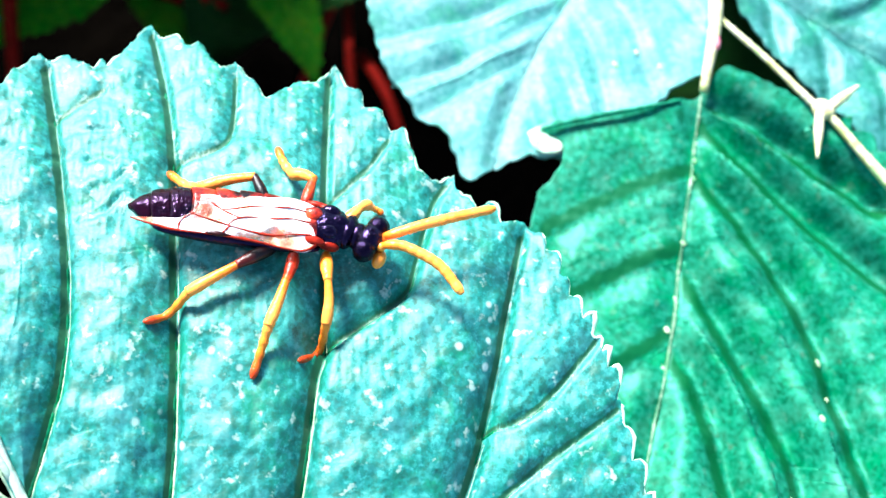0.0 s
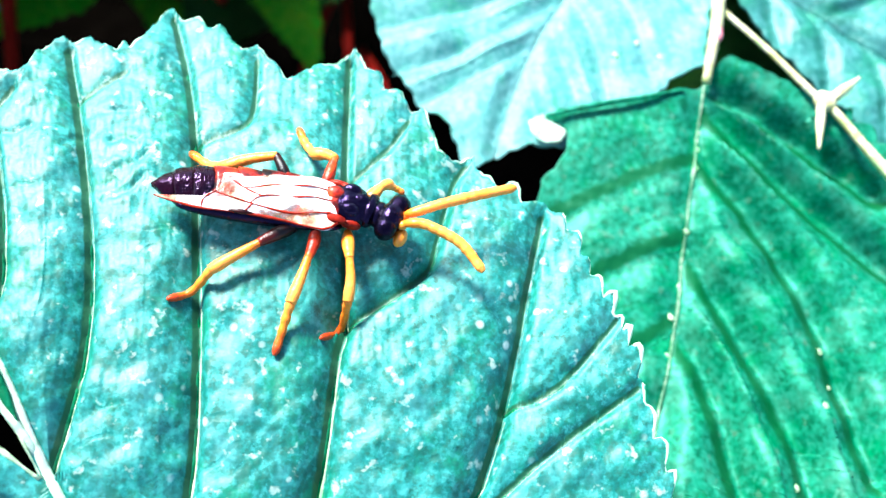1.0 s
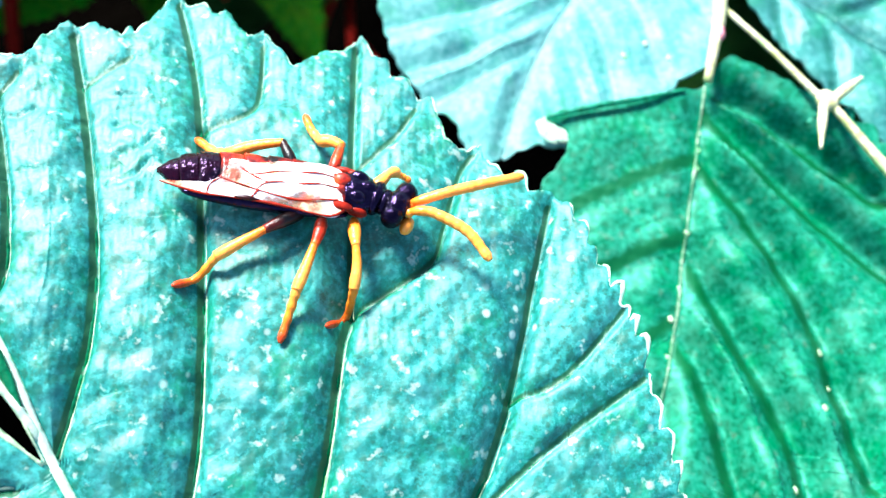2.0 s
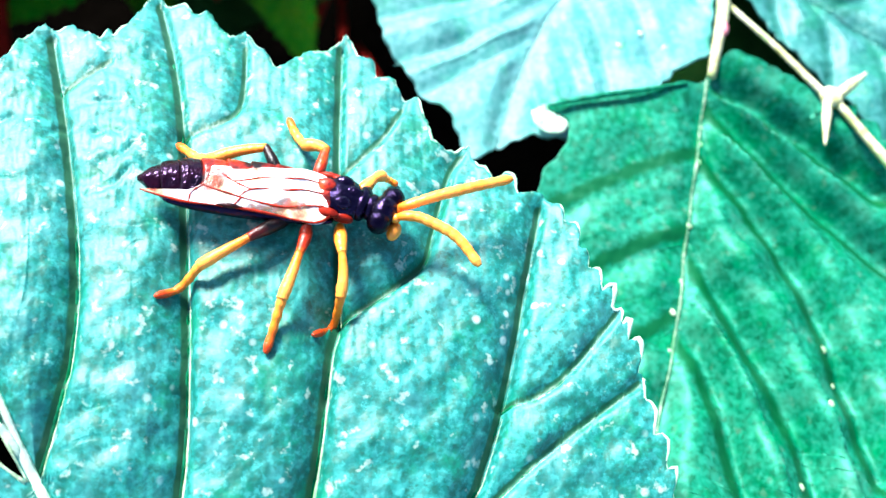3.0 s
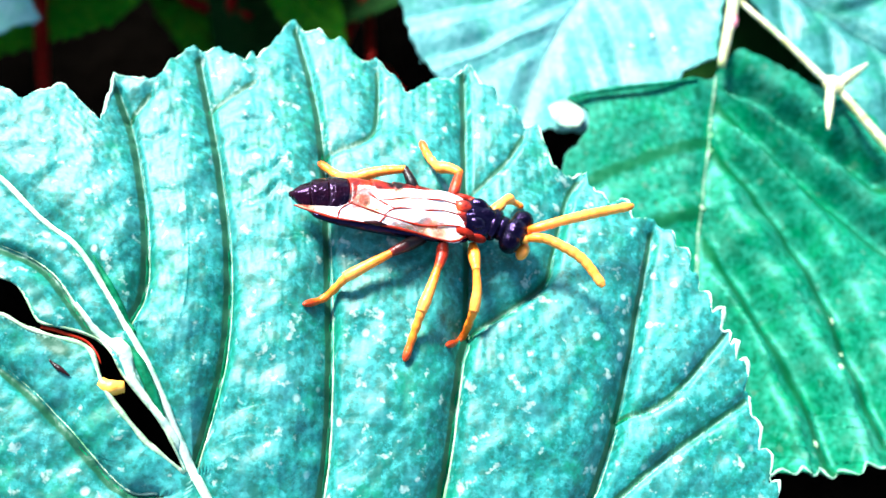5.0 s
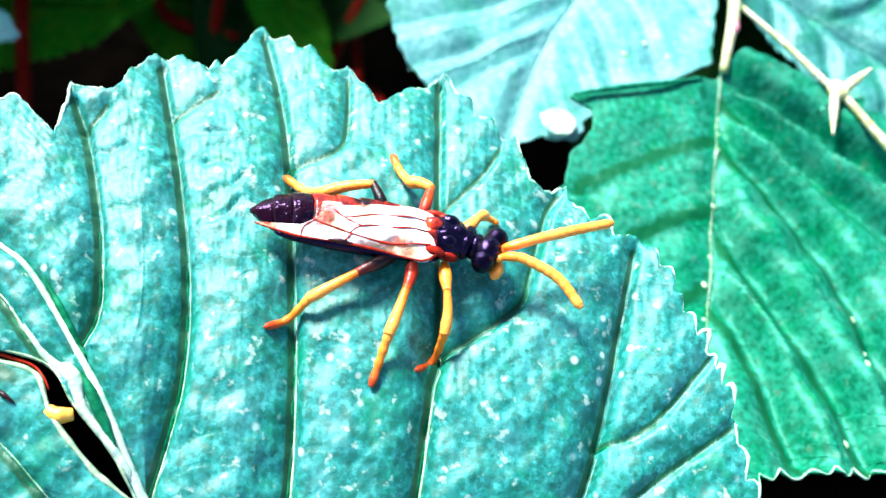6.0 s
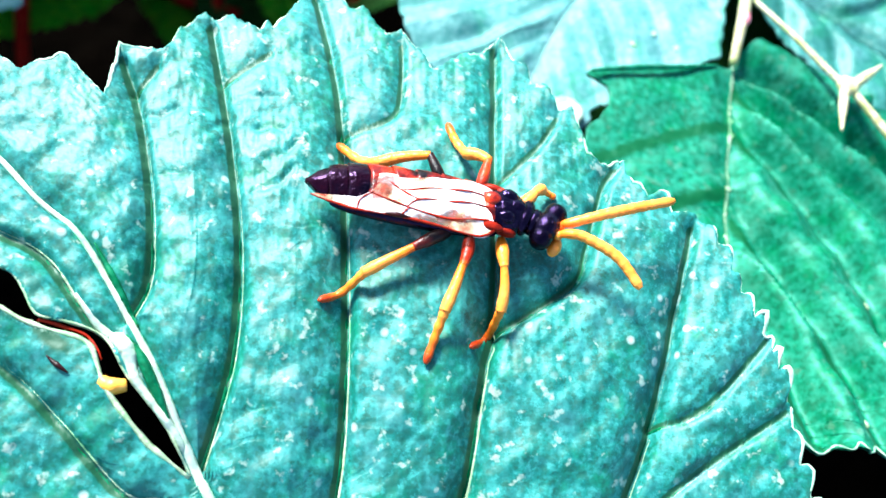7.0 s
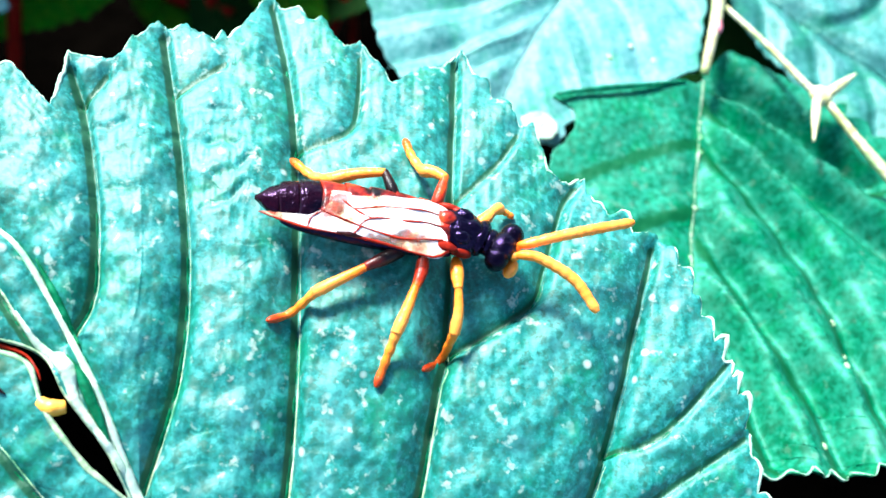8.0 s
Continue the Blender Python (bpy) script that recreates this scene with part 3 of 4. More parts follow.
# ---- the insect ----
def leg(insect, points, tones, radii):
    """Femur, tibia with a spur, jointed tarsus and claw along given joints; tones: the shade along each."""
    holder = None
    for k, name in enumerate(("femur", "tibia", "tarsus")):
        pts = np.array(points[k], float)
        if name == "tarsus":
            pts[1:, 2] = leaf_height(pts[1:, :2]) + arched(pts[1:, :2])[:, 2] + (0.34, 0.14)
        seg = curve(pts, 40)
        r = radii[k] * 1.15
        if name == "femur":
            prof = [r * 0.7, r * 1.05, r * 1.2, r * 1.15, r * 0.95, r * 0.75]
        elif name == "tibia":
            prof = [r * 0.72, r * 0.82, r * 0.92, r * 1.0, r * 1.12, r * 1.0]
        else:
            prof = [q for w in (1.0, 0.96, 0.9, 0.86) for q in (r * 0.86 * w, r * 0.96 * w, r * 1.03 * w, r * 0.9 * w)]
        ob = part(name, tube(name, seg[:34] if name == "tarsus" else seg, prof, MAT_LIMB, 12, tones[k]), holder or insect)
        holder = holder or ob
        if name == "tibia":
            a, b = seg[-3], seg[-1] - seg[-8]
            part("spur", tube("spur", [a, a + b * 0.5 + (0.05, 0.05, -0.05), a + b * 1.1 + (0.12, 0.10, -0.18)], [0.06, 0.05, 0.01], MAT_LIMB, 6, (0.5, 0.6)), holder)
    part("claw", tube("claw", seg[30:], [r * 0.6, r * 0.9, r * 0.85, r * 0.7, r * 0.3], MAT_LIMB, 10, (tones[2][-1], tones[2][-1] + 0.1)), holder, "red claw")
    return holder


def tergite(x0, x1, material, k):
    """One overlapping ring of the abdomen."""
    n, m = 36, 9
    xs = np.linspace(x0, x1, m)
    w = np.interp(xs, [-7.05, -6.7, -6.0, -5.0, -3.4, -1.5, 0.3, 1.0], [0.16, 0.52, 0.86, 1.06, 1.20, 1.25, 1.12, 0.9]) * (1.05 - 0.09 * np.linspace(0, 1, m) ** 2)
    ang = np.linspace(0, 2 * np.pi, n, endpoint=False)
    y = 2.72 - 0.05 * xs - 0.16 * np.clip((-xs - 4.5) / 2.5, 0, 1)
    v = np.stack([np.repeat(xs[:, None], n, 1) + 0.10 * np.cos(ang * 2 + k), y[:, None] + w[:, None] * np.cos(ang), 1.2 + 0.58 * w[:, None] * np.sin(ang) * (1 + 0.05 * np.sin(5 * ang + k))], -1).reshape(-1, 3)
    faces = [(i * n + q, (i + 1) * n + q, (i + 1) * n + (q + 1) % n, i * n + (q + 1) % n) for i in range(m - 1) for q in range(n)]
    return mesh("tergite", v, faces + [tuple(range(n)), tuple(range((m - 1) * n, m * n))[::-1]], material)


def sawfly():
    s = thing("sawfly", mm(0, 0, 0), "black sawfly with yellow legs and clear folded wings on the leaf", "insect")

    def hull(d):
        q = d.copy()
        q[:, 0] = np.sign(d[:, 0]) * np.abs(d[:, 0]) ** 1.15
        return q

    part("thorax", blob("thorax", (1.60, 2.58, 1.25), (1.35, 1.08, 0.80), MAT_BLACK, (0, 0, -12), hull), s, "glossy black thorax")
    part("pronotum", blob("pronotum", (2.62, 2.42, 1.30), (0.42, 0.88, 0.60), MAT_BLACK, (0, 0, -16)), s, "black collar")
    part("scutellum", blob("scutellum", (1.02, 2.86, 1.92), (0.40, 0.34, 0.24), MAT_ABDOMEN, (0, 0, -8)), s, "rust-red scutellum")
    for x, y, z, r in ((0.55, 3.10, 1.80, (0.42, 0.36, 0.20)), (1.25, 3.50, 1.50, (0.60, 0.20, 0.26)), (0.95, 1.66, 1.72, (0.66, 0.24, 0.20)), (1.75, 1.60, 1.35, (0.50, 0.22, 0.30)), (1.55, 3.32, 1.72, (0.32, 0.18, 0.16))):
        part("wing_base", blob("wing_base", (x, y, z), r, MAT_RUST, (0, 0, -14), nu=16, nv=10), s, "rust-red wing hinge")
    for x, y, r in ((1.78, 3.12, 0.38), (1.70, 2.15, 0.38), (2.18, 2.66, 0.40), (1.35, 2.62, 0.30)):
        part("back_lobe", blob("back_lobe", (x, y, 1.66), (r * 1.3, r, 0.40), MAT_BLACK, (0, 0, -12), nu=18, nv=12), s, "glossy black back lobe")
    part("mesonotum", blob("mesonotum", (1.02, 2.55, 1.55), (0.72, 0.84, 0.44), MAT_ABDOMEN, (0, 0, -12), nu=20, nv=14), s, "rust-red hind part of the thorax")
    part("neck", blob("neck", (3.02, 2.28, 1.25), (0.46, 0.66, 0.52), MAT_BLACK, (0, 0, -20), nu=16, nv=10), s)
    part("head", blob("head", (3.58, 2.05, 1.38), (0.62, 0.86, 0.72), MAT_BLACK, (0, 0, -26)), s, "glossy black head")
    for x, y, r in ((3.95, 2.62, 0.54), (3.34, 1.46, 0.52)):
        part("eye", blob("eye", (x, y, 1.46), (r, r * 1.05, r * 1.1), MAT_EYE, (0, 0, -26)), s)
    for x, y in ((3.62, 2.2), (3.52, 1.95), (3.74, 1.98)):
        part("ocellus", blob("ocellus", (x, y, 2.06), (0.09, 0.09, 0.07), MAT_EYE, nu=10, nv=8), s)
    part("mouthparts", blob("mouthparts", (4.08, 1.30, 0.98), (0.30, 0.46, 0.36), MAT_YELLOW, (0, 0, -24)), s, "yellow mouthparts")
    for x, y in ((4.20, 2.12), (4.10, 1.66)):
        part("antenna_socket", blob("antenna_socket", (x, y, 1.55), (0.22, 0.22, 0.24), MAT_YELLOW, nu=12, nv=8), s, "yellow antenna socket")

    def taper(d):
        q = d.copy()
        w = np.where(d[:, 0] < 0, (1 - np.abs(d[:, 0]) ** 2.2) ** 0.5 / np.maximum((1 - d[:, 0] ** 2) ** 0.5, 1e-3), 1)
        q[:, 1:] *= np.clip(w, 0, 1.25)[:, None]
        return q

    for k, (x0, x1, material) in enumerate(((-7.05, -6.0, MAT_TIP), (-6.1, -5.2, MAT_TIP), (-5.3, -4.3, MAT_TIP), (-4.4, -3.3, MAT_ABDOMEN), (-3.4, -2.3, MAT_ABDOMEN), (-2.4, -1.2, MAT_ABDOMEN), (-1.3, -0.1, MAT_ABDOMEN), (-0.2, 1.0, MAT_ABDOMEN))):
        part("tergite", tergite(x0, x1, material, k), s, "black ring of the abdomen's tip" if material is MAT_TIP else "rust-red ring of the abdomen")
    # Its black also stands for the shade under the wing's near edge.
    part("belly", blob("belly", (-2.3, 1.74, 1.15), (3.7, 0.40, 0.36), MAT_BLACK, (0, 0, -4), taper), s, "black underside, darkened for the shade below the wing")
    def wing(name, outline, z0, slope, material):
        o = curve(outline + outline[:1], 90)[:-1]
        c = o.mean(0)
        rings = [c + (o - c) * k for k in (0.02, 0.25, 0.5, 0.75, 0.92, 1.0)]
        p = np.vstack(rings)

        def height(q):
            return z0 + 0.10 * wavy(q, 2.4, 8) - slope * np.clip(2.2 - q[:, 1], 0, 3) ** 1.4 - 0.02 * np.abs(q[:, 0] + 2)

        n = len(o)
        f = [(i * n + k, i * n + (k + 1) % n, (i + 1) * n + (k + 1) % n, (i + 1) * n + k) for i in range(len(rings) - 1) for k in range(n)]
        return part(name, mesh(name, np.c_[p, height(p)], f, material), s, "clear veined wing"), height

    near = [(1.3, 1.45), (0.7, 1.0), (-0.6, 1.12), (-2.4, 1.36), (-4.7, 1.52), (-6.2, 1.75), (-6.9, 1.95), (-6.1, 2.02), (-5.0, 2.02), (-4.3, 2.4), (-3.6, 3.05), (-1.6, 3.42), (0.3, 3.4), (1.1, 3.1), (1.0, 2.2)]
    far = [(0.9, 3.1), (-1.6, 2.9), (-3.6, 2.9), (-4.6, 3.15), (-3.9, 3.4), (-1.6, 3.42), (0.3, 3.4)]
    w, h = wing("wing", near, 2.08, 0.22, MAT_WING)
    for line, r in (([(1.2, 1.38), (0.6, 1.06), (-0.6, 1.14), (-2.4, 1.38), (-4.7, 1.54), (-6.2, 1.77), (-6.85, 1.95)], 0.065), ([(0.9, 1.8), (-0.8, 1.6), (-2.6, 1.85), (-4.4, 2.4)], 0.05),
                    ([(0.9, 2.4), (-1.0, 2.4), (-2.2, 2.25), (-2.7, 1.88)], 0.045), ([(-2.2, 2.25), (-3.0, 2.6), (-3.5, 2.9)], 0.045), ([(1.0, 2.9), (-1.2, 2.95), (-3.0, 2.6)], 0.045),
                    ([(-2.6, 1.85), (-2.9, 1.5)], 0.045), ([(-4.2, 2.4), (-4.7, 2.0), (-4.8, 1.6)], 0.04)):
        c = curve(line, 24)
        part("wing_vein", tube("wing_vein", np.c_[c, h(c) + 0.01], [r * 1.2, r * 0.6, r * 1.3, r * 0.5, r * 1.1, r * 0.4], MAT_RUST, 6), w, "rust-red wing vein")
    c = curve([(-2.5, 1.42), (-3.0, 1.46), (-3.6, 1.5)], 10)
    part("wing_spot", tube("wing_spot", np.c_[c, h(c) + 0.03], [0.04, 0.13, 0.04], MAT_MAROON, 8), w, "dark wing spot")
    wing("wing", far, 1.86, 0.0, MAT_WING)

    leg(s, [[(-0.5, 1.6, 0.9), (-1.4, 0.95, 1.15), (-2.2, 0.42, 1.15)], [(-2.1, 0.48, 1.15), (-3.2, -0.2, 0.9), (-4.2, -0.78, 0.5)], [(-4.1, -0.72, 0.55), (-5.0, -1.4, 0.28), (-5.95, -2.0, 0.10)]], ((0.0, 0.04, 0.20), (0.33, 0.46, 0.58), (0.60, 0.74, 0.95)), (0.23, 0.21, 0.18))
    leg(s, [[(0.3, 1.6, 0.8), (0.2, 0.6, 1.1), (0.02, -0.15, 1.15)], [(0.03, -0.05, 1.15), (-0.25, -1.1, 1.0), (-0.6, -2.2, 0.75)], [(-0.57, -2.1, 0.78), (-0.85, -3.2, 0.4), (-1.12, -4.25, 0.10)]], ((0.06, 0.20, 0.30), (0.33, 0.46, 0.58), (0.60, 0.72, 0.95)), (0.21, 0.21, 0.19))
    leg(s, [[(1.7, 1.5, 0.8), (1.75, 0.7, 1.05), (1.84, 0.0, 1.15)], [(1.83, 0.1, 1.15), (1.95, -0.9, 0.85), (1.9, -1.8, 0.45)], [(1.92, -1.7, 0.48), (1.7, -2.35, 0.22), (0.82, -3.2, 0.10)]], ((0.34, 0.44, 0.48), (0.40, 0.48, 0.62), (0.66, 0.80, 0.98)), (0.22, 0.20, 0.18))
    leg(s, [[(-1.0, 3.3, 0.9), (-1.35, 4.1, 1.2), (-1.8, 5.0, 1.25)], [(-1.75, 4.95, 1.25), (-2.9, 4.85, 0.95), (-4.0, 4.6, 0.6)], [(-3.9, 4.6, 0.62), (-4.8, 4.9, 0.3), (-5.9, 5.95, 0.10)]], ((0.0, 0.0, 0.06), (0.38, 0.48, 0.50), (0.46, 0.52, 0.80)), (0.20, 0.22, 0.21))
    leg(s, [[(0.5, 3.2, 0.9), (0.7, 4.2, 1.2), (0.9, 5.15, 1.2)], [(0.95, 5.1, 1.2), (0.5, 5.5, 0.85), (-0.1, 5.7, 0.5)], [(-0.02, 5.62, 0.55), (-0.5, 6.5, 0.28), (-0.9, 7.6, 0.10)]], ((0.16, 0.24, 0.30), (0.42, 0.52, 0.48), (0.46, 0.60, 0.86)), (0.20, 0.24, 0.20))
    leg(s, [[(2.2, 2.8, 0.8), (2.7, 3.3, 1.05), (3.1, 3.8, 1.15)], [(3.05, 3.75, 1.15), (3.35, 4.1, 0.9), (3.55, 4.3, 0.6)], [(3.5, 4.25, 0.62), (3.9, 4.3, 0.3), (4.3, 4.2, 0.10)]], ((0.40, 0.46, 0.50), (0.46, 0.52, 0.54), (0.50, 0.60, 0.78)), (0.24, 0.22, 0.15))
    for pts, tone in (([(4.15, 2.15, 1.65), (4.7, 2.2, 1.95), (5.9, 2.6, 2.2), (7.6, 3.2, 2.25), (9.25, 3.8, 2.15)], (0.36, 0.50, 0.50, 0.46, 0.66)), ([(4.08, 1.68, 1.6), (4.6, 1.66, 1.85), (5.3, 1.5, 1.95), (6.7, 0.75, 1.95), (7.75, -0.5, 1.8)], (0.36, 0.48, 0.50, 0.46, 0.50))):
        prof = [0.13, 0.18] + [v for q in range(9) for v in (0.235 - 0.006 * abs(q - 4), 0.255 - 0.006 * abs(q - 4))] + [0.22, 0.12]
        part("antenna", tube("antenna", curve(pts, 120), prof, MAT_LIMB, 12, tone), s, "jointed yellow antenna")
    return s


SAWFLY = sawfly()


# ---- the shoot behind ----
def bent_leaf(name, label, mid, left, right, veins_l, veins_r, z0, material, teeth, seed, m, folds=(0.45, 0.45), wide=1.1, rib=0.28, dense=(260, 60), bend=0.0, shade_stripe=0.55, plain=0.0, spots=()):
    """A pinnate leaf of the shoot: two blades, midrib and side veins, in the shoot's plane."""
    ob = thing(name, m, label, "leaf", "leaves of the shoot")
    rib_line = [curve(mid, 60)]
    sides = [[curve(v, 24) for v in veins] for veins in (veins_l, veins_r)]
    right_sign = np.sign(along(np.array([v[-1] for v in veins_r], float), rib_line)[1].sum())

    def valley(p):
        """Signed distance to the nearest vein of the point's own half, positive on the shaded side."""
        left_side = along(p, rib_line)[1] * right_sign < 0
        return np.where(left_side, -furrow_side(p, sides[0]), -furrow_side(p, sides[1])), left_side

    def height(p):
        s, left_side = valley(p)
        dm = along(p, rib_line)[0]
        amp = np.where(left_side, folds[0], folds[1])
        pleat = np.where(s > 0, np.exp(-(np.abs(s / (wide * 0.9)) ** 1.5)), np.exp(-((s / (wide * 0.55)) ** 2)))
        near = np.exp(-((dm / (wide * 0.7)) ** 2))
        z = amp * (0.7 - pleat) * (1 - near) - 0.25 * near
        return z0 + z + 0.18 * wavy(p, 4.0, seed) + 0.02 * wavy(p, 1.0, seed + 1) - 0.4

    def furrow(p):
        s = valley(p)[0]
        # Dark green band painted along each pleat wall that turns from the sun.
        return shade_stripe * np.exp(-(((s - 0.45 * wide) / (0.42 * wide)) ** 2))

    def bowed(p):
        """The leaf curls up towards its lower end."""
        z = bend * ((np.clip(p[:, 1], -30, 1) + 13) ** 2 - 190)
        foot = np.array([-22.5, -20.4])
        return np.c_[foot + (p - foot) * (1 - z / 58)[:, None], z]

    ns, nv = dense
    rib_skin = MAT_VEIN_DEEP if bend else material
    for name_e, e, sign in (("left_blade", left, 1), ("right_blade", right, -1)):
        edge = serrate(curve(e, ns), curve(mid, ns), teeth[0], teeth[1] * (1 if sign > 0 else teeth[-1]), 0.6, seed, plain if sign > 0 else 0.12, sign < 0)
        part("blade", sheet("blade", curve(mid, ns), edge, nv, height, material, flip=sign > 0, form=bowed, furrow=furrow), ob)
        if teeth[-1] > 1 and sign < 0:
            low = edge[int(ns * 0.62):]
            part("margin", tube("margin", laid(low, height(low), bowed), np.random.default_rng(3).uniform(0.0, 0.08, 60), MAT_RIM, 6), ob, "pale toothed margin")
    c = curve(mid, 50)
    part("midrib", tube("midrib", laid(c, height(c) + 0.05, bowed), np.random.default_rng(seed).uniform(0.3, 1.0, 40) * rib, rib_skin), ob, "pale midrib")
    for v in veins_l + veins_r:
        c = curve(v, 30)
        part("vein", tube("vein", laid(c, height(c) - 0.06, bowed), [0.09, 0.03], material), ob)
    for x, y, r in spots:
        at = np.array([(x, y)], float)
        part("pale_spot", blob("pale_spot", laid(at, height(at) + 0.02, bowed)[0], (r * 0.55, r * 0.8, 0.07), MAT_VEIN, (0, 0, 25), nu=12, nv=8), ob, "small pale fleck")
    return ob


AT = mm(*NODE, 1.12, -3.26, -0.06)
SHOOT = []


def shoot():
    mid = [(0, 0.4), (-1, -5.2), (-2, -10.7), (-2.7, -15.3), (-3.6, -19.4), (-4.8, -24.7), (-5.2, -29)]
    left = [(0, 0.4), (-0.5, -0.05), (-1.7, -0.25), (-4.3, -0.95), (-7, -1.6), (-10.2, -2.5), (-9.1, -3.3), (-8.9, -4.4), (-9.5, -5.7), (-10.5, -7), (-11, -9), (-13, -14), (-13, -21), (-9.5, -26.5), (-5.2, -29)]
    right = [(0, 0.4), (0.7, 1.3), (1.6, 1.5), (3.2, 0.9), (5.0, 0.0), (6.4, -0.9), (9.5, -3.2), (14, -7.2), (16.8, -12), (16.8, -17), (12.5, -24), (6.6, -26), (2.5, -26.6), (-1.3, -27), (-5.2, -29)]
    vr = [[(-0.1, -1.0), (4.3, -6.1), (7.5, -9.3), (13, -14)], [(-0.8, -4.4), (2.4, -8.8), (5.3, -14.4), (8.1, -24.3)], [(-1.8, -10.7), (0.8, -15.9), (3.6, -21.7), (4.5, -26)],
          [(-2.9, -15.7), (-1.0, -19.3), (0.6, -26)], [(0.1, 0.1), (5, -3.0), (10, -6.8)]]
    vl = [[(-1.0, -5.5), (-4.4, -6.8), (-9.5, -9.4)], [(-2.0, -10.7), (-4.9, -11.9), (-12, -16)], [(-2.9, -16), (-7, -19), (-11, -24)]]
    SHOOT.append((bent_leaf("leaf", "deep green serrated leaf hanging from the shoot", mid, left, right, vl, vr, 0, MAT_LEAF_DEEP, (1.5, 0.55, 1.3), 11, AT, folds=(0.35, 1.9), wide=1.5, rib=0.12, dense=(420, 90), bend=0.005, shade_stripe=0.72, plain=0.45,
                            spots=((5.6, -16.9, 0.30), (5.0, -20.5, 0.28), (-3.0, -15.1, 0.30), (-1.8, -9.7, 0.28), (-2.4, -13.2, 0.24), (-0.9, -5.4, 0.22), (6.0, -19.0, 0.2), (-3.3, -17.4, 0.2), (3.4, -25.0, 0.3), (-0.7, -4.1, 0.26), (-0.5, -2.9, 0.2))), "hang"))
    hang = SHOOT[0][0]
    c = curve([(-1.4, -0.3), (-4.3, -1.05), (-7, -1.7), (-10.1, -2.6)], 40)
    part("rolled_edge", tube("rolled_edge", np.c_[c, 0 * c[:, 0] - 0.15], [0.08, 0.16, 0.2, 0.1], MAT_LEAF_DEEP, 8), hang, "rolled upper edge")
    mid = [(-2, 20), (-5.5, 13.5), (-8.2, 8.8), (-10.6, 4.2), (-12.1, 0), (-13, -3.8)]
    left = [(-2, 20), (-14, 18), (-21.5, 12.5), (-21.6, 8.1), (-20.8, 5), (-20.3, 3.2), (-19, 1.5), (-17.7, -0.6), (-16.1, -1.5), (-15.1, -3.9), (-14.5, -5.0), (-13, -3.8)]
    right = [(-2, 20), (2.5, 15), (1.8, 9.2), (1.3, 5.5), (1.1, 4.2), (1.0, 3.7), (0.5, 3.2), (-0.4, 2.8), (-1.4, 2.1), (-2.2, 1.1), (-2.7, 0.2), (-4.8, -0.3), (-7.8, -1.4), (-7.9, -2.4), (-8.5, -3.1), (-9.2, -3.1), (-10.8, -2.9), (-12.2, -3.6), (-13, -3.8)]
    vl = [[(-10.6, 4.2), (-15, 1.6), (-17.6, -0.3)], [(-8.6, 8), (-15.8, 3.5), (-19.8, 1.8)], [(-7.2, 10.6), (-15, 7.2), (-20.8, 5.2)], [(-5.2, 14), (-14, 11.5), (-21.3, 9)]]
    vr = [[(-11.3, 2.4), (-10.4, -0.4), (-9.6, -2.6)], [(-9.7, 6), (-8.3, 3), (-7.4, -0.2)], [(-8.2, 8.8), (-6.4, 5.3), (-5.6, 0.8)], [(-6.2, 12.3), (-3.9, 8), (-2.6, 3)], [(-4.2, 16), (-1.6, 12), (0.6, 8)]]
    SHOOT.append((bent_leaf("leaf", "pale ribbed leaf of the shoot with toothed margin", mid, left, right, vl, vr, -3, MAT_LEAF_PALE, (1.5, 0.22, 1), 21, AT, folds=(0.5, 0.5), rib=0.07, shade_stripe=0.45, spots=((-4.9, 3.9, 0.34), (-3.4, 5.0, 0.28), (-1.9, 3.9, 0.28), (-9.0, -1.2, 0.3))), "pale"))
    tip = curve([(-10.9, -1.9), (-10.6, -3.0), (-9.7, -3.5), (-8.8, -3.2), (-8.4, -2.2), (-8.9, -1.4), (-9.9, -1.2), (-10.9, -1.9)], 41)[:-1]
    centre = np.array([-9.7, -2.4])
    p = np.vstack([centre + (tip - centre) * k for k in np.linspace(0.02, 1, 8)])
    quads = [(i * 40 + k, i * 40 + (k + 1) % 40, (i + 1) * 40 + (k + 1) % 40, (i + 1) * 40 + k) for i in range(7) for k in range(40)]
    z = -2.2 - 0.20 * (p[:, 0] - centre[0]) - 0.30 * (p[:, 1] - centre[1]) + 0.08 * wavy(p, 1.2, 5)
    lobe = np.vstack([np.c_[p, z], np.c_[p, z - 0.08]])
    rim = [(280 + k, 280 + (k + 1) % 40, 600 + (k + 1) % 40, 600 + k) for k in range(40)]
    # The pale margin skin puts the lobe's sunlit brightness into its colour.
    part("curled_tip", mesh("curled_tip", lobe, quads + [tuple(v + 320 for v in q[::-1]) for q in quads] + rim, MAT_RIM), SHOOT[1][0], "curled lobe of the leaf, coloured whitish as if sunlit")
    mid = [(2.5, 14), (10, 8), (17, 3), (24, -3)]
    left = [(2.5, 14), (3.6, 10), (5.1, 7.4), (7.2, 4.4), (10.4, 0.9), (14, -3), (19, -5), (24, -3)]
    right = [(2.5, 14), (9, 18), (17, 16), (24, 9), (26, 2), (24, -3)]
    vl = [[(6, 11.4), (6.3, 9), (6.6, 6)], [(9, 8.8), (9.8, 6), (9.7, 2.2)], [(13, 5.8), (13.6, 2.5), (13.4, -1.8)], [(17, 3), (17.6, 0), (17.4, -3.8)]]
    vr = [[(6, 11.4), (9, 13), (10.5, 16.5)], [(10, 8), (14, 10), (17, 14.5)], [(15, 4.4), (19, 6.4), (22.5, 9.5)]]
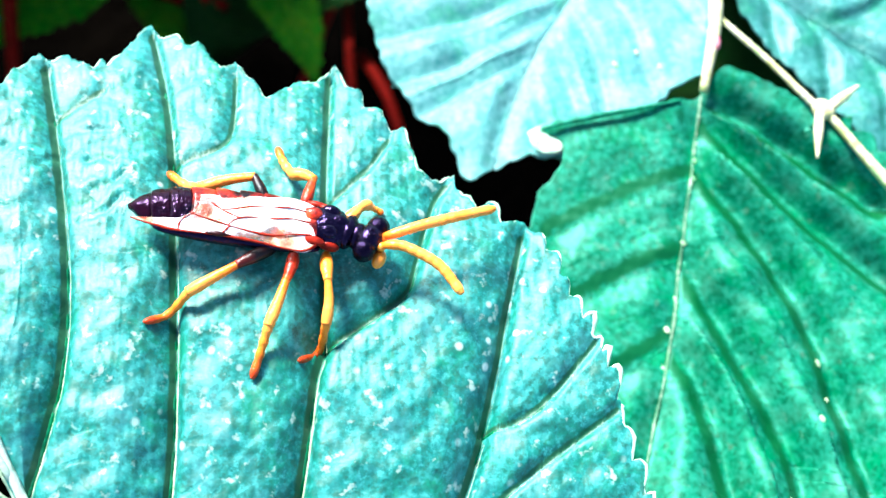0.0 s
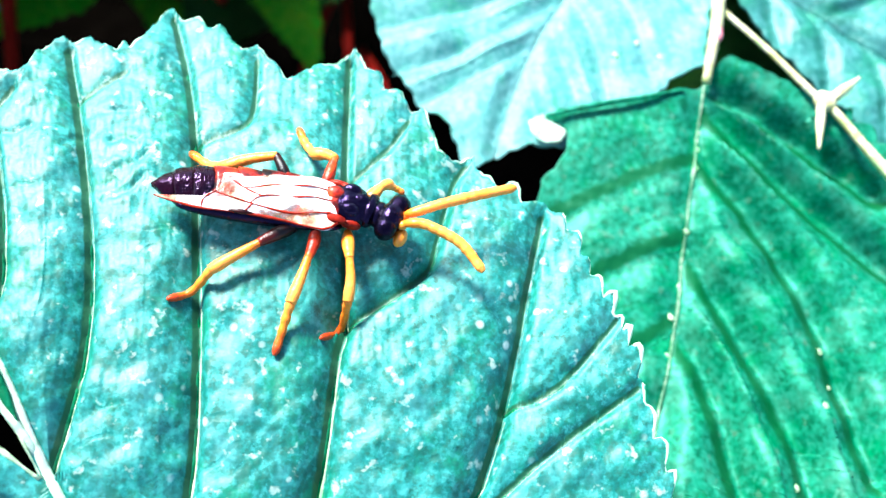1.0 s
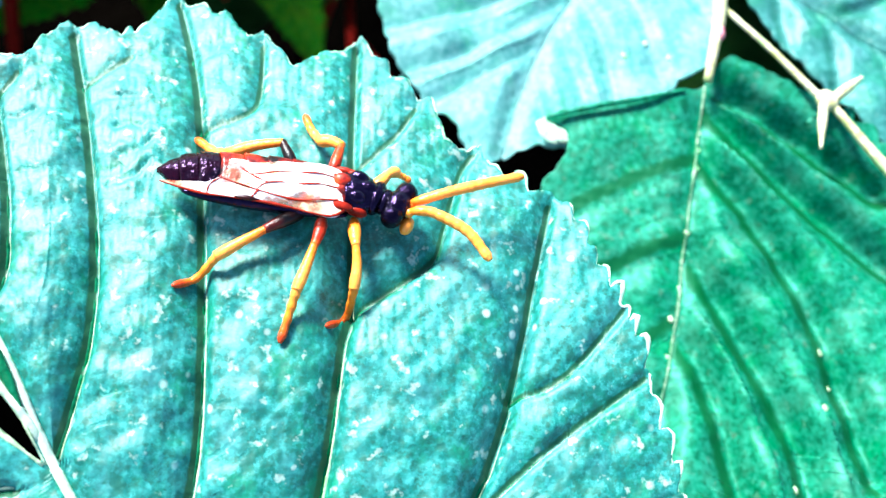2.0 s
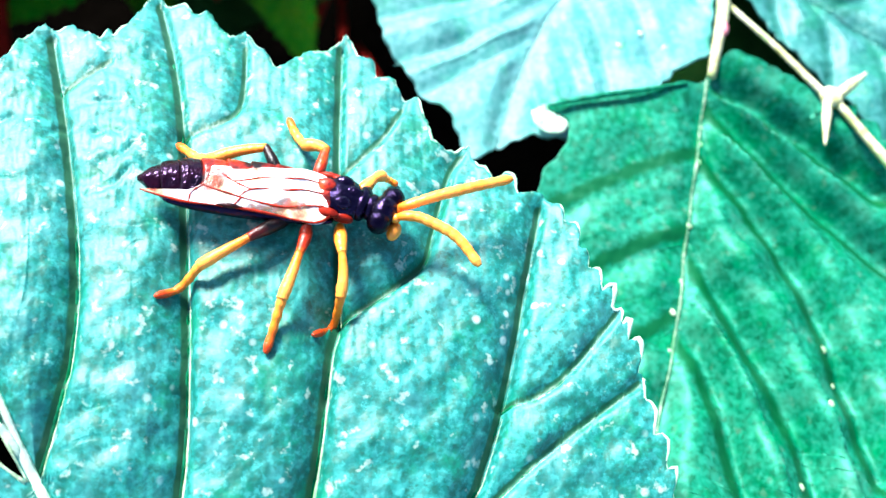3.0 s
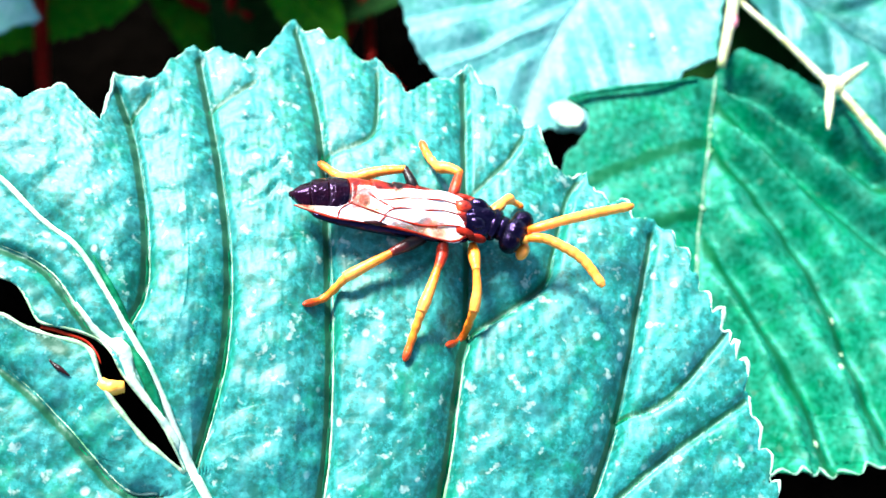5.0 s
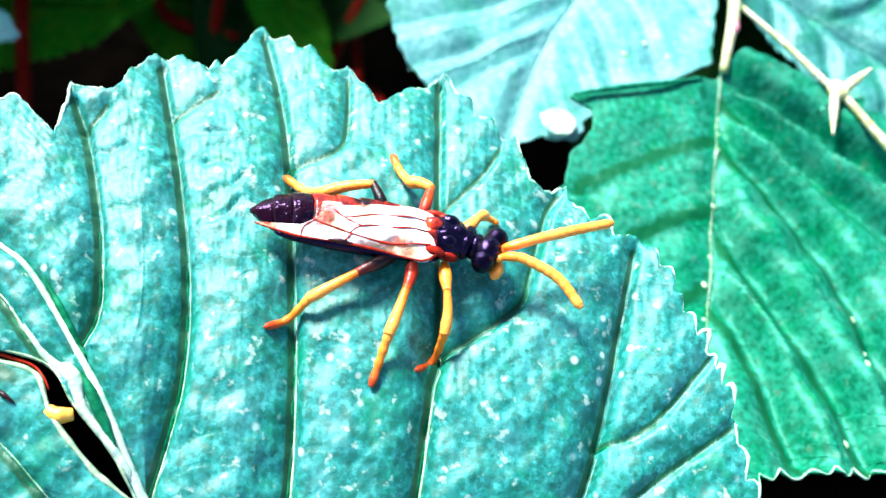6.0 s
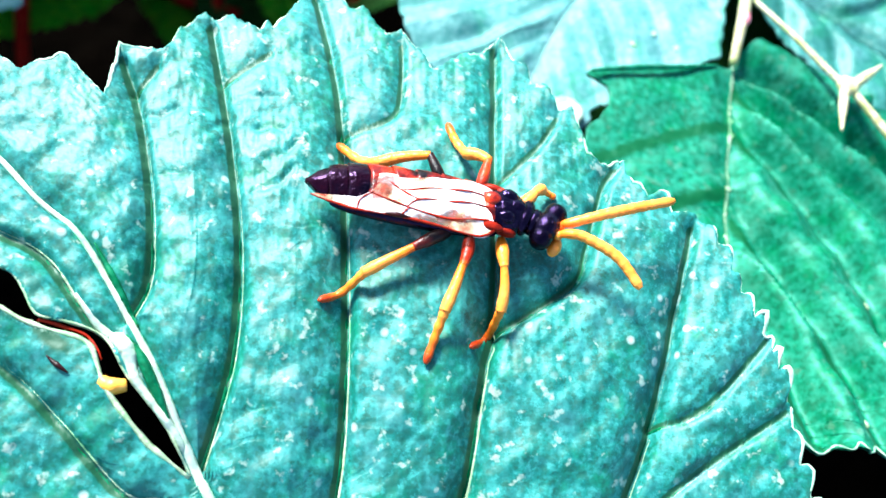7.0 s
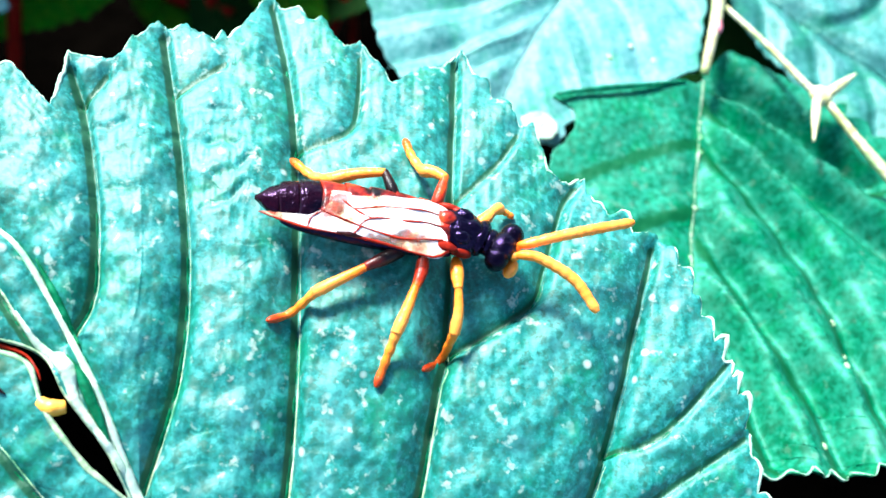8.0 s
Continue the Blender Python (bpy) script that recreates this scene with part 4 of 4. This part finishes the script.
    SHOOT.append((bent_leaf("leaf", "pale green leaf behind the cane", mid, left, right, vl, vr, -3.5, MAT_LEAF_TEAL, (1.5, 0.22, 1), 31, AT, folds=(0.6, 0.6), rib=0.05), "pale"))

    st = thing("stalk", AT, "whitish leaf stalk with a pink joint", "stalk")
    c = curve([(1.2, 16, -1.5), (1.1, 9, 0.2), (1.0, 6.6, 0.8), (0.7, 4.1, 0.9), (0.25, 1.8, 0.6), (0, 0.2, 0.1)], 40)
    part("stalk_body", tube("stalk_body", c, [0.58, 0.54, 0.50, 0.40, 0.28], MAT_CANE, 12), st)
    part("joint", blob("joint", (0.75, 3.3, 1.0), (0.28, 0.55, 0.32), plain_material("pink_skin", (0.45, 0.10, 0.14), (0.6, 0.22, 0.24), 0.4)), st, "pink swelling on the stalk")
    SHOOT.append((st, "cane"))
    cane = thing("cane", AT, "pale yellowish cane with a forked stipule", "cane")
    c = curve([(0.9, 6.0, 0.4), (1.6, 4.9, 0.7), (4.0, 2.2, 0.9), (6.6, -0.9, 1.0), (7.6, -1.8, 1.0), (10.6, -5.8, 0.8), (16, -12, 0.4), (22, -18, 0)], 60)
    part("cane_body", tube("cane_body", c, [0.17, 0.21, 0.28, 0.48, 0.56, 0.66], MAT_CANE, 12), cane)
    for pts, r in (([(6.9, -1.2, 1.1), (6.6, -2.8, 1.2), (6.3, -4.7, 1.3)], 0.32), ([(7.3, -1.3, 1.1), (8.3, -0.5, 1.3), (9.3, 0.3, 1.5)], 0.36)):
        part("stipule", tube("stipule", curve(pts, 16), [r, r * 0.9, r * 0.25], MAT_CANE, 10), cane)
    part("node", blob("node", (7.1, -1.25, 1.05), (0.75, 0.62, 0.5), MAT_CANE, (0, 0, -45)), cane)
    SHOOT.append((cane, "cane"))


shoot()


# ---- undergrowth ----
def plain_leaf_mesh(name, length, width, seed, material):
    mid = [(0, 0), (0.02 * length, length * 0.5), (0, length)]
    l = serrate(curve([(0, 0), (-width * 0.42, length * 0.2), (-width * 0.5, length * 0.45), (-width * 0.3, length * 0.8), (0, length)], 90), curve(mid, 90), length / 22, length / 55, 0.6, seed)
    r = serrate(curve([(0, 0), (width * 0.42, length * 0.2), (width * 0.5, length * 0.45), (width * 0.3, length * 0.8), (0, length)], 90), curve(mid, 90), length / 22, length / 55, 0.6, seed + 1)
    lines = [np.array(mid, float)] + [np.array([(0, y * length), (sx * width * 0.5, (y + 0.2) * length)]) for y in (0.12, 0.27, 0.42, 0.57, 0.72) for sx in (-1, 1)]

    def height(p):
        d, _ = along(p, lines)
        return length * (0.02 * (1 - np.exp(-((d / (0.05 * length)) ** 2))) + 0.03 * wavy(p / length, 0.7, seed)) - 0.5 * (np.abs(p[:, 0]) / width) ** 2 * width * 0.3

    a = sheet(name, curve(mid, 90), l, 16, height, material)
    b = sheet(name, curve(mid, 90), r, 16, height, material, flip=True)
    bm = bmesh.new()
    bm.from_mesh(a)
    bm.from_mesh(b)
    bm.to_mesh(a)
    bm.free()
    a.shade_smooth()
    return a


def undergrowth():
    sizes = ((46, 28), (38, 24), (55, 34), (34, 9))
    meshes = [plain_leaf_mesh("undergrowth_leaf", ln, wd, 40 + k, MAT_UNDER) for k, (ln, wd) in enumerate(sizes)]
    # leaves seen dimly below the shoot: x, y, z, tilt, turn, mesh
    for x, y, z, tilt, turn, k in ((-62, 72, -72, 6, -92, 1), (-22, 112, -70, 8, -160, 1), (-13.4, 87, -68, 5, 200, 3), (104, 122, -80, 10, 120, 2), (-30, 92, -78, 8, 200, 3)):
        ob = thing("leaf", mm(x, y, z, tilt, 0, turn), "dim green leaf low in the undergrowth", "leaf", "undergrowth leaves")
        part("blade", meshes[k], ob)
        ln = sizes[k][0]
        part("midrib", tube("midrib", curve([(0, 0, 0.3), (0.02 * ln, ln * 0.5, 0.3), (0, ln * 0.97, 0.2)], 14), [0.8, 0.25], MAT_UNDER, 6), ob)
    corner = thing("leaf", mm(-78, 47, -40, 0, 0, -97), "pale lit leaf beyond the clearing", "leaf", "undergrowth leaves")
    part("blade", plain_leaf_mesh("pale_leaf", 48, 22, 61, MAT_LEAF_PALE), corner)
    part("midrib", tube("midrib", curve([(0, 0, 0.3), (0.9, 24, 0.3), (0, 46, 0.2)], 14), [0.7, 0.2], MAT_VEIN, 6), corner)
    for pts, r in (([(-44, 90, -66), (-40, 66, -68), (-35, 40, -75)], 1.3), ([(-17, 100, -70), (-17, 70, -72), (-19, 40, -85)], 1.1), ([(4, 84, -68), (-1, 68, -70), (-6, 52, -76)], 0.9),
                   ([(0, 90, -74), (2, 66, -70), (4, 50, -76)], 0.9), ([(4, 66, -74), (8, 57, -72), (14, 44, -80)], 1.0), ([(-28, 90, -80), (-24, 74, -74), (-14, 70, -72)], 1.2)):
        c = curve(pts, 30)
        ob = thing("stem", mm(0, 0, 0), "dark red stem in the shade", "stem", "red stems")
        part("stem_body", tube("stem_body", c, [r * 0.75, r * 0.6], MAT_RED, 10), ob)


undergrowth()


def thicket():
    """Bramble leaves added all round, mostly out of view, to keep the light from the ground below."""
    rng = np.random.default_rng(77)
    ln, wd = 52.0, 34.0
    s = np.linspace(0, 1, 9)
    w = wd * 0.5 * np.sin(np.pi * s**0.8)
    base = np.vstack([np.c_[-w, s * ln, 3 * np.ones(9)], np.c_[0 * s, s * ln, 0 * s], np.c_[w, s * ln, 3 * np.ones(9)]])
    quads = [(r * 9 + i, (r + 1) * 9 + i, (r + 1) * 9 + i + 1, r * 9 + i + 1) for r in range(2) for i in range(8)]
    verts, faces = [], []
    while len(verts) < 2600:
        if len(verts) < 1500:
            x, y = rng.uniform(-330, 360), rng.uniform(-300, 420)
            # Kept clear for the view, plus a gap for sun on the low leaves.
            if -72 < x < 96 and -72 < y < 66 or -150 < x < -62 and 84 < y < 150:
                continue
        else:
            a, r = rng.uniform(0, 2 * np.pi), rng.uniform(0, 1)
            reach = 560 + 80 * np.sin(2 * a + 1) + 60 * np.sin(5 * a)
            x, y = 15 + (300 + r * (reach - 300)) * np.cos(a), 60 + (300 + r * (reach - 300)) * np.sin(a)
            if -330 < x < 360 and -300 < y < 420:
                continue
        z = rng.uniform(-74, -7) if y > 60 else rng.uniform(-90, -12)
        m = np.array(Euler((rng.normal(0, 0.3), rng.normal(0, 0.3), rng.uniform(0, 6.28))).to_matrix())
        o = 27 * len(verts)
        verts.append((base - (0, ln / 2, 0)) @ m.T * rng.uniform(0.8, 1.4) + (x, y, z))
        faces += [tuple(q + o for q in f) for f in quads]
    ob = new("shade_thicket", mesh("shade_thicket", np.vstack(verts), faces, MAT_THICKET))
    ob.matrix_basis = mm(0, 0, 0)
    tagged(ob, "added bramble leaves, mostly out of view, that shade the ground", "thicket", kind="stuff")


thicket()


# ---- movement ----
def motions():
    walk(LEAF, [(t, mm(*leaf)) for t, c, leaf, *rest in SWAY])
    walk(SAWFLY, [(t, mm(*leaf)) for t, c, leaf, *rest in SWAY])
    flat = pose(0, 0, 0, 1.12, -3.26, -0.06)
    first = SWAY[0][3]
    for ob, kind in SHOOT:
        rows = []
        for t, c, leaf, hang, pale, canes in SWAY:
            dx, dy = {"hang": (0, 0), "pale": pale, "cane": canes}[kind]
            s = hang if kind == "hang" else first
            rows.append((t, mm(NODE[0] + s[0] + dx, NODE[1] + s[1] + dy, NODE[2] + s[2], *s[3:]) @ flat))
        walk(ob, rows)


motions()
